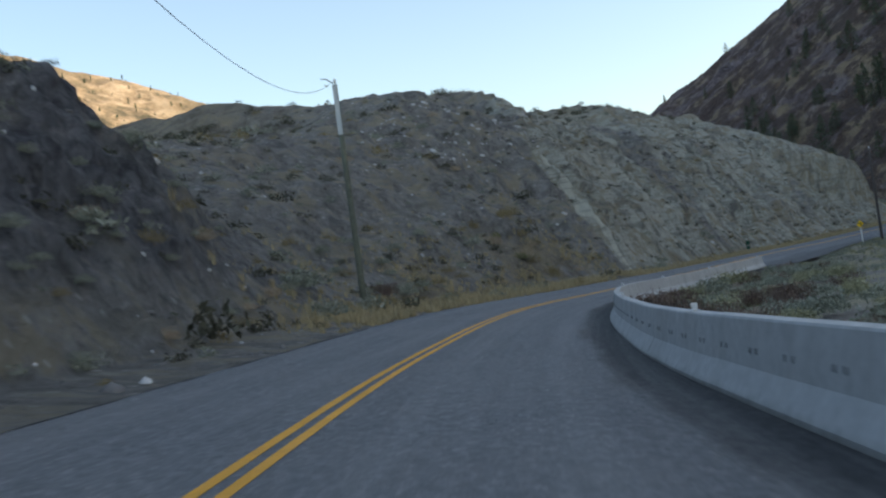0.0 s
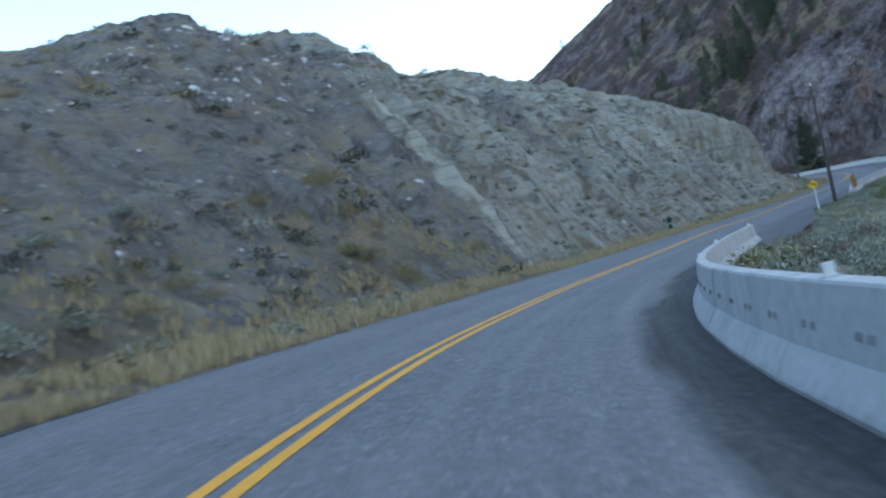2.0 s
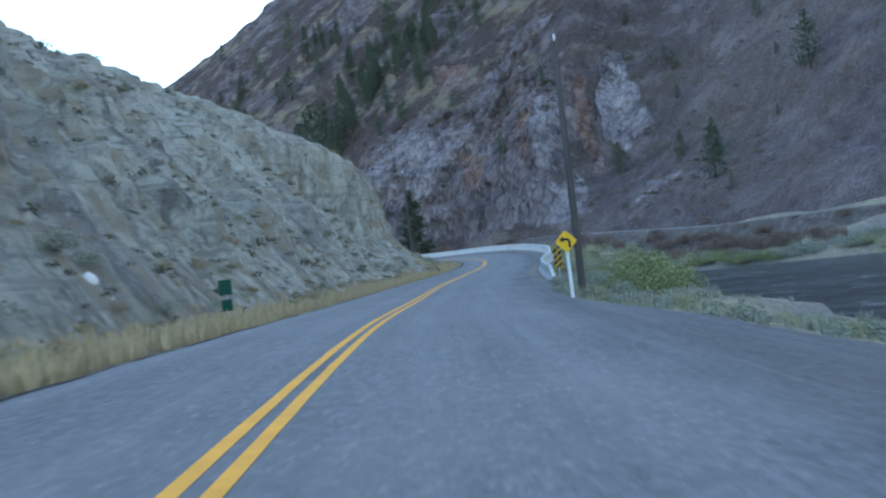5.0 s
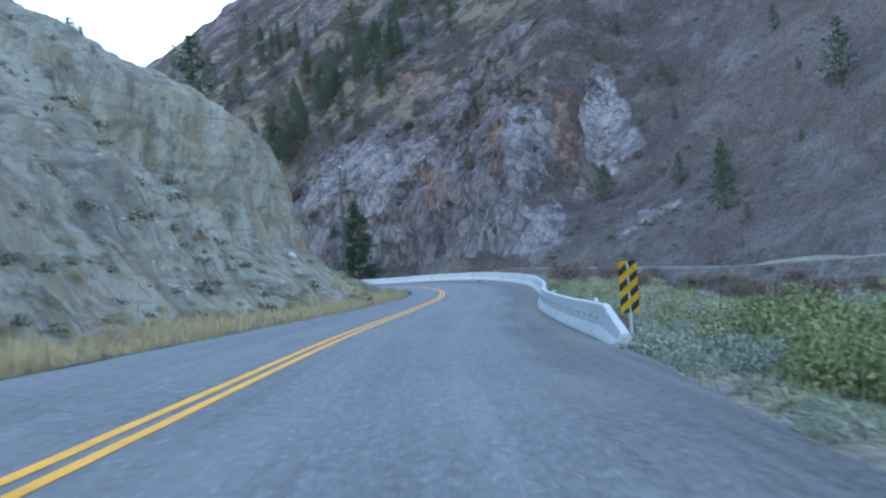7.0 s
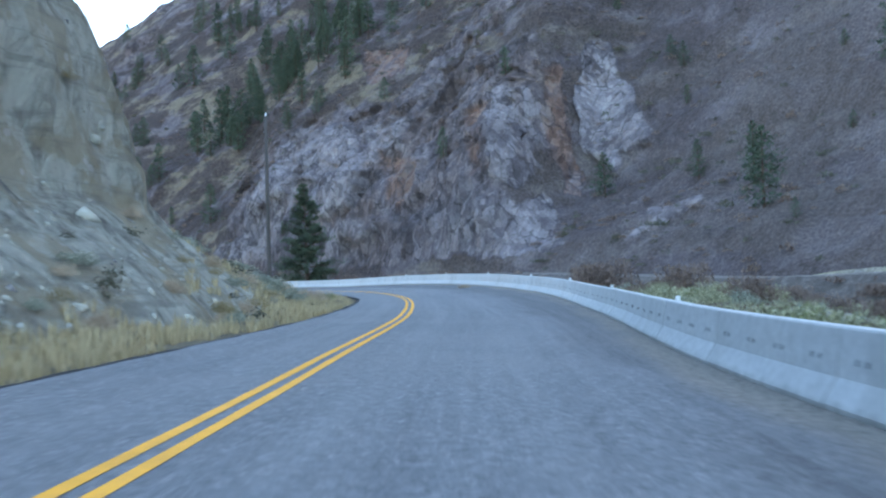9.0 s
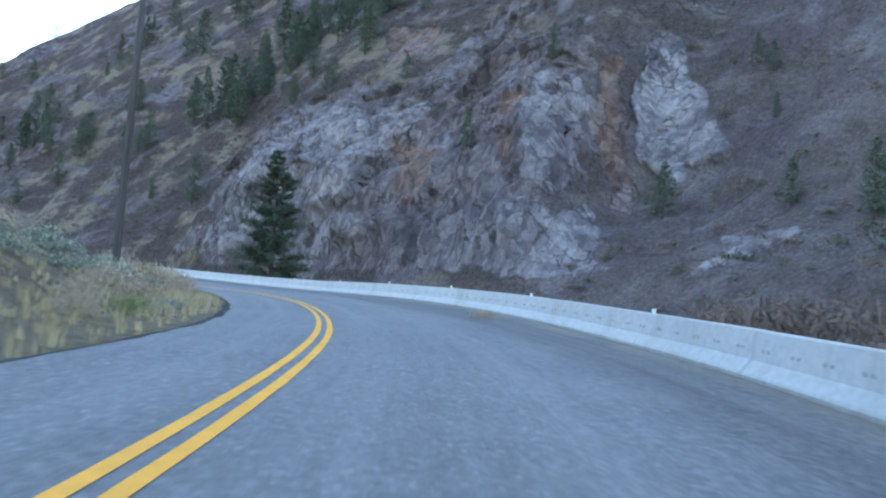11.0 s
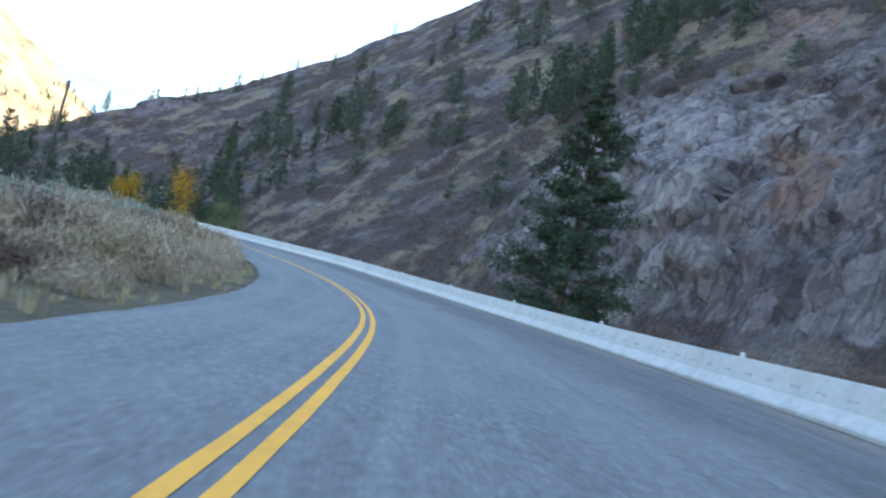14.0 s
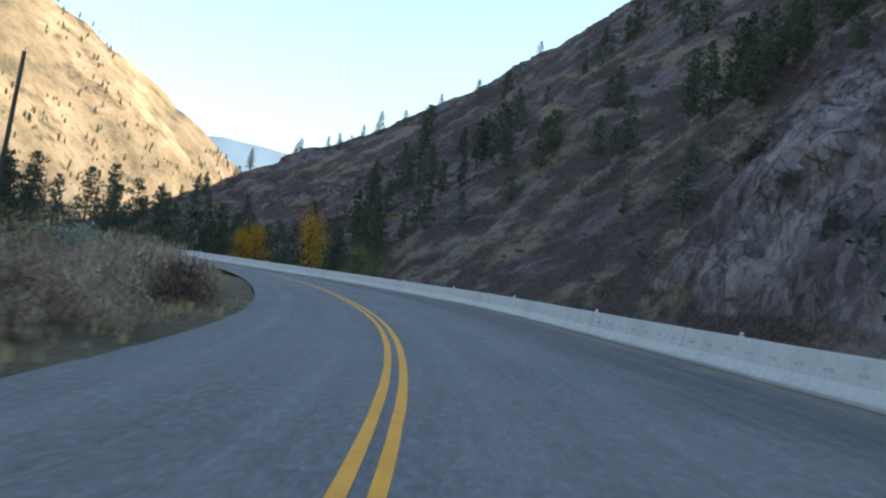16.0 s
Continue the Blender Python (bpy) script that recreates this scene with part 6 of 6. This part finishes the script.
        if Z[i, j + 1] - Z[i, j - 1] > 1.35 * math.hypot(X[i, j + 1] - X[i, j - 1], Y[i, j + 1] - Y[i, j - 1]) or (Y[i, j] > 258 and Y[i, j] < 345 and X[i, j] < 172):
            continue
        sz = min(rng.gamma(3.0, 0.24) + 0.2, 1.7)
        places.append((X[i, j] + rng.uniform(-1, 1), Y[i, j] + rng.uniform(-1, 1), Z[i, j] - 0.2, sz, sz * rng.uniform(0.7, 1.1), rng.uniform(0, 6.28)))
    for k in range(170):
        y = rng.uniform(120, 380)
        x = float(np.interp(y, FOOT[:, 1], FOOT[:, 0])) - rng.uniform(3.5, 13)
        sz = min(rng.gamma(3.0, 0.2) + 0.25, 1.2)
        places.insert(0, (x, y, drop(x, y) - 0.1, sz, sz * rng.uniform(0.7, 1.1), rng.uniform(0, 6.28)))
    tiny = [shrub_template(sd, n=90, size=0.22, aspect=2.4) for sd in (41, 42, 43)]
    n_brown = int(len(places) * 0.55)
    scatter_stuff("mountain_scrub", tiny, places[:n_brown], M_BROWN, "brown leafless scrub over the mountainside", "scrub")
    scatter_stuff("mountain_scrub", tiny, places[n_brown:], M_SCRUB, "dull green scrub over the mountainside", "scrub")


def build_stones():
    rng = np.random.default_rng(5)
    temps = [rock_template(sd, 1) for sd in (1, 2, 3, 4)]
    pl, pale = [], []
    for k in range(3200):
        s, w = rng.uniform(4, 190), rng.uniform(0.6, 28)
        if s > 76 + 0.4 * w and rng.uniform() < 0.8:
            continue
        p = at_line(s, float(left_edge(s)) - w)
        z = drop(p.x, p.y)
        sz = rng.gamma(1.6, 0.11) + 0.06
        (pale if rng.uniform() < 0.2 and s < 110 else pl).append((p.x, p.y, z - sz * 0.1, sz, sz * rng.uniform(0.8, 1.3), rng.uniform(0, 6.28)))
    for k in range(190):
        s = rng.uniform(72, 98)
        w = rng.uniform(12.5, 19.5)
        p = at_line(s, float(left_edge(s)) - w)
        sz = rng.gamma(1.8, 0.17) + 0.15
        (pale if rng.uniform() < 0.7 else pl).append((p.x, p.y, drop(p.x, p.y) - sz * 0.1, sz, sz * rng.uniform(0.7, 1.1), rng.uniform(0, 6.28)))
    scatter_stuff("slope_stones", temps, pl, M_STONE, "grey broken stones lying on the gravel slope", "stones")
    scatter_stuff("slope_stones", temps, pale, M_PALE, "pale stones lying on the gravel slope", "stones")
    clods = []
    for k in range(420):
        s, w = rng.uniform(150, 186), 1.4 + rng.gamma(2.0, 1.6)
        p = at_line(s, float(left_edge(s)) - w)
        sz = rng.gamma(1.6, 0.10) + 0.07
        clods.append((p.x, p.y, drop(p.x, p.y) - sz * 0.1, sz, sz * rng.uniform(0.7, 1.1), rng.uniform(0, 6.28)))
    scatter_stuff("fallen_clods", temps, clods, M_CLOD, "pale lumps of silt fallen from the bluff onto its apron", "clods")
    big = [tri_mesh("boulder", *rock_template(sd, 2), M_PALE) for sd in (11, 12, 13)]
    for k, (x, y, sz) in enumerate(((0.2, 89.5, 1.3), (-3.8, 89.3, 1.1), (-2.6, 89.0, 1.5), (-0.6, 88.6, 0.8), (6.0, 77.4, 0.9), (6.6, 77.9, 0.7), (9.4, 82.0, 0.9), (8.8, 81.2, 0.8), (12.2, 78.2, 0.6), (2.9, 90.5, 1.0), (4.4, 91.2, 0.9), (-8.8, 46.6, 0.8), (-4.0, 46.2, 0.6), (-9.6, 55.2, 0.7))):
        ob = new("boulder", big[k % 3])
        ob.matrix_world = pose(x, y, drop(x, y) - 0.12 * sz, k * 13 % 25, 0, k * 57) @ Matrix.Diagonal((sz * 0.65, sz * 0.5, sz * 0.55, 1))
        tagged(ob, "pale angular boulder resting on the gravel slope", "boulder", "pale boulders")


# x, y and height of the pines that can be told apart
NEAR_PINES = [
    (155, 215.1, 9.7), (167.8, 236.3, 5.7), (167.6, 254.9, 7), (187.9, 256.6, 4.5), (175.9, 209.8, 10.8), (164.3, 223.9, 8.1), (181.2, 221.7, 2.5),
    (157.5, 282.8, 5.5), (169.5, 280.5, 5.5), (194.9, 278.5, 4.6), (190.7, 233.7, 4.9), (182.8, 251.5, 3.4), (171.1, 214.1, 2.4), (152.2, 208.7, 2.4),
    (189, 260.4, 4.2), (169.9, 350.5, 5.5), (170.3, 366.6, 5.8), (173.5, 327, 5), (195.5, 342.8, 8.6), (165.5, 355.9, 4.6), (171.4, 351, 5.1),
    (149.9, 328.6, 3.2), (180.1, 353.8, 13.5), (194.7, 372.4, 10.9), (173.4, 364.5, 9.4), (177.8, 351, 9.8), (153.5, 374, 10.3), (152.5, 396.6, 5),
]
NORTH_PINES = [
    (189.3, 407.3, 15), (177.2, 417.3, 14), (200, 476.1, 15), (185.7, 463, 14), (213.6, 429.3, 14), (169.5, 421, 13), (171.7, 395.9, 12.1),
    (175.6, 418, 14.5), (197.9, 435, 13.5), (167.1, 457.7, 9.8), (155.6, 465.2, 9.9), (185.1, 474.7, 8.8), (147.3, 457.4, 9.5), (148.7, 493.7, 8.9),
    (136.1, 529.2, 15), (149.8, 482.7, 11), (166.2, 462, 7.5), (148.1, 501.8, 10), (190.4, 428.4, 11.1), (174.6, 435.5, 10.3), (153.3, 460.4, 11.1),
    (145.7, 496.5, 12.7), (140.6, 567.6, 15), (138.5, 498.3, 8.4), (132.2, 535.4, 14), (125.7, 546.4, 13), (120.3, 512.7, 14), (123, 479.5, 15),
    (110.5, 527, 15),
]


def build_trees():
    rng = np.random.default_rng(77)
    hero = conifer(3, 13.4, 4.5, 28000, bare=0.04)
    hero.matrix_world = pose(117.8, 256.2, drop(117.8, 256.2) - 0.1)
    tagged(hero, "tall dark green pine standing beyond the barrier below the cliff", "tree")
    kinds = [conifer(sd, 9.0, rr, 3000, bare=br, fat=1.9) for sd, rr, br in ((5, 3.3, 0.06), (6, 2.7, 0.12), (7, 3.6, 0.08), (8, 2.6, 0.2), (9, 3.0, 0.1))]
    far_kinds = [conifer(sd, 13.0, rr, 3000, bare=0.04, fat=2.3) for sd, rr in ((15, 4.7), (16, 4.1), (17, 5.1))]
    used = set()

    def plant(src, x, y, sc, label, group):
        z = drop(x, y)
        if z is None:
            return
        m = pose(x, y, z - 0.15, 0, 0, rng.uniform(0, 360))
        if id(src) not in used:
            used.add(id(src))
            ob = src
            ob.matrix_world = m @ Matrix.Diagonal((sc, sc, sc, 1))
        else:
            ob = copy_thing(src, m)
            ob.scale = (sc, sc, sc)
        tagged(ob, label, "tree", group)

    # pines that stand singly on the mountainside
    for x, y, h in NEAR_PINES + NORTH_PINES:
        plant(kinds[int(x * 3 + y) % 5], x, y, h / 9.0, "dark pine rooted on the rocky mountainside", "mountain pines")
    X, Y, Z = MGRID
    rows = np.where((Y[:, 0] > 190) & (Y[:, 0] < 760))[0]
    n = 0
    while n < 105:
        i, j = rng.choice(rows), int(36 + 185 * rng.uniform() ** 1.3)
        x, y = X[i, j] + rng.uniform(-3, 3), Y[i, j] + rng.uniform(-3, 3)
        d = vnoise(np.array([y * 0.03]), np.array([x * 0.03]), 5)[0] + rng.uniform(-0.2, 0.2)
        if d < -0.05 or (y < 300 and x < 215) or (y < 430 and x < 200):
            continue
        plant(kinds[rng.integers(0, 5)], float(x), float(y), rng.uniform(0.6, 1.3), "dark pine rooted on the rocky mountainside", "mountain pines")
        n += 1
    # a thin wood in the hollow above the cliff
    rows = np.where((Y[:, 0] > 318) & (Y[:, 0] < 520))[0]
    n = 0
    while n < 100:
        i, j = rng.choice(rows), rng.integers(60, 175)
        x, y = float(X[i, j]) + rng.uniform(-3, 3), float(Y[i, j]) + rng.uniform(-3, 3)
        if vnoise(np.array([y * 0.025]), np.array([x * 0.04]), 15)[0] < -0.05 or x < 168:
            continue
        plant(kinds[rng.integers(0, 5)], x, y, rng.uniform(0.6, 1.25), "dark pine rooted on the rocky mountainside", "mountain pines")
        n += 1
    # the grove ahead on the valley floor, left of the far road and round its bend
    for k in range(60):
        u = k / 59
        x, y = 60 + 64 * u + rng.normal() * 3, 372 + 66 * u + abs(rng.normal()) * 22
        if x > 90:
            y += 24
        s, c = to_line([x], [y])
        if -6 < c[0] < 9 and s[0] < S_MAX - 5:
            x, y = x - 14, y + 10
            s, c = to_line([x], [y])
            if -6 < c[0] < 9:
                continue
        if 88 < x < 126 and y < 452:
            y += 30
        plant(far_kinds[rng.integers(0, 3)], x, y, rng.uniform(0.6, 0.95), "dark pine in the grove on the valley floor", "valley pines")
    for x, y, sc in ((78, 432, 1.0), (73, 437, 1.15), (82, 439, 0.9), (87, 437, 0.95), (92, 441, 0.9), (68, 443, 1.1), (97, 446, 0.85)):
        plant(far_kinds[int(x) % 3], x, y, sc, "dark pine in the grove on the valley floor", "valley pines")
    for x, y, h in ((108, 433, 11.5), (99.0, 436, 8.5), (96.5, 437, 7.5)):
        t = broadleaf(int(x), h, h * 0.42, 1800, M_GOLD, "golden autumn cottonwood in front of the pines")
        t.matrix_world = pose(x, y, drop(x, y))
    for x, y, h in ((116, 425, 7.0), (119, 420, 6.0)):
        t = broadleaf(int(x), h, h * 0.55, 1800, M_LEAF, "green leafy tree at the foot of the mountain")
        t.matrix_world = pose(x, y, drop(x, y))
    # pines along the crest of the bank
    plant(kinds[2], 60.3, 168.0, 0.72, "small pine on the crest of the cut bank", "mountain pines")
    plant(kinds[0], 62.2, 169.5, 0.5, "small pine on the crest of the cut bank", "mountain pines")
    for s, w, sc in ((175.0, 17.0, 0.42), (174.0, 16.0, 0.28), (160, 33, 0.3)):
        p = at_line(s, float(left_edge(s)) - w)
        plant(kinds[2], p.x, p.y, sc, "small pine on the crest of the cut bank", "mountain pines")


def build_far_trees():
    """Pines dotted over the sunlit hillside, too far to count."""
    rng = np.random.default_rng(9)
    me = bpy.data.objects["far_hillside"].data
    co = np.empty(len(me.vertices) * 3)
    me.vertices.foreach_get("co", co)
    co = co.reshape(-1, 3)
    temp = []
    for sd in (1, 2, 3):
        r2 = np.random.default_rng(sd)
        t = r2.uniform(0.1, 1, 46)
        a = r2.uniform(0, 6.28, 46)
        q = (1 - t) * 1.7 * r2.uniform(0.3, 1, 46)
        temp.append(leaf_cloud(r2, np.stack([q * np.cos(a), q * np.sin(a), t * 7.0], 1), 1.5, 0.2, 1.6))
    places = []
    for k in range(6000):
        p = co[rng.integers(0, len(co))]
        d = vnoise(np.array([p[0] * 0.012]), np.array([p[1] * 0.012]), 3)[0] + (p[2] - 90) * 0.0022 + (0.3 if p[0] < -160 else 0.0)
        if d < 0.05 or len(places) > 1100:
            continue
        sz = rng.uniform(0.3, 0.75)
        places.append((p[0] + rng.uniform(-4, 4), p[1] + rng.uniform(-4, 4), p[2] - 0.5, sz, sz, rng.uniform(0, 6.28)))
    scatter_stuff("far_pines", temp, places, M_NEEDLE, "pines scattered over the sunlit far hillside", "trees")


build_barriers()
build_poles()
curve_sign(39.9, 104.7, 0.55, heading(100) + 4)
hazard_marker(53.6, 124.1, 0.80, heading(134))
build_plants()
green_marker(29.1, 105.1, min(drop(29.1, 105.1), 1.4), heading(108))
build_stones()
build_trees()
build_far_trees()
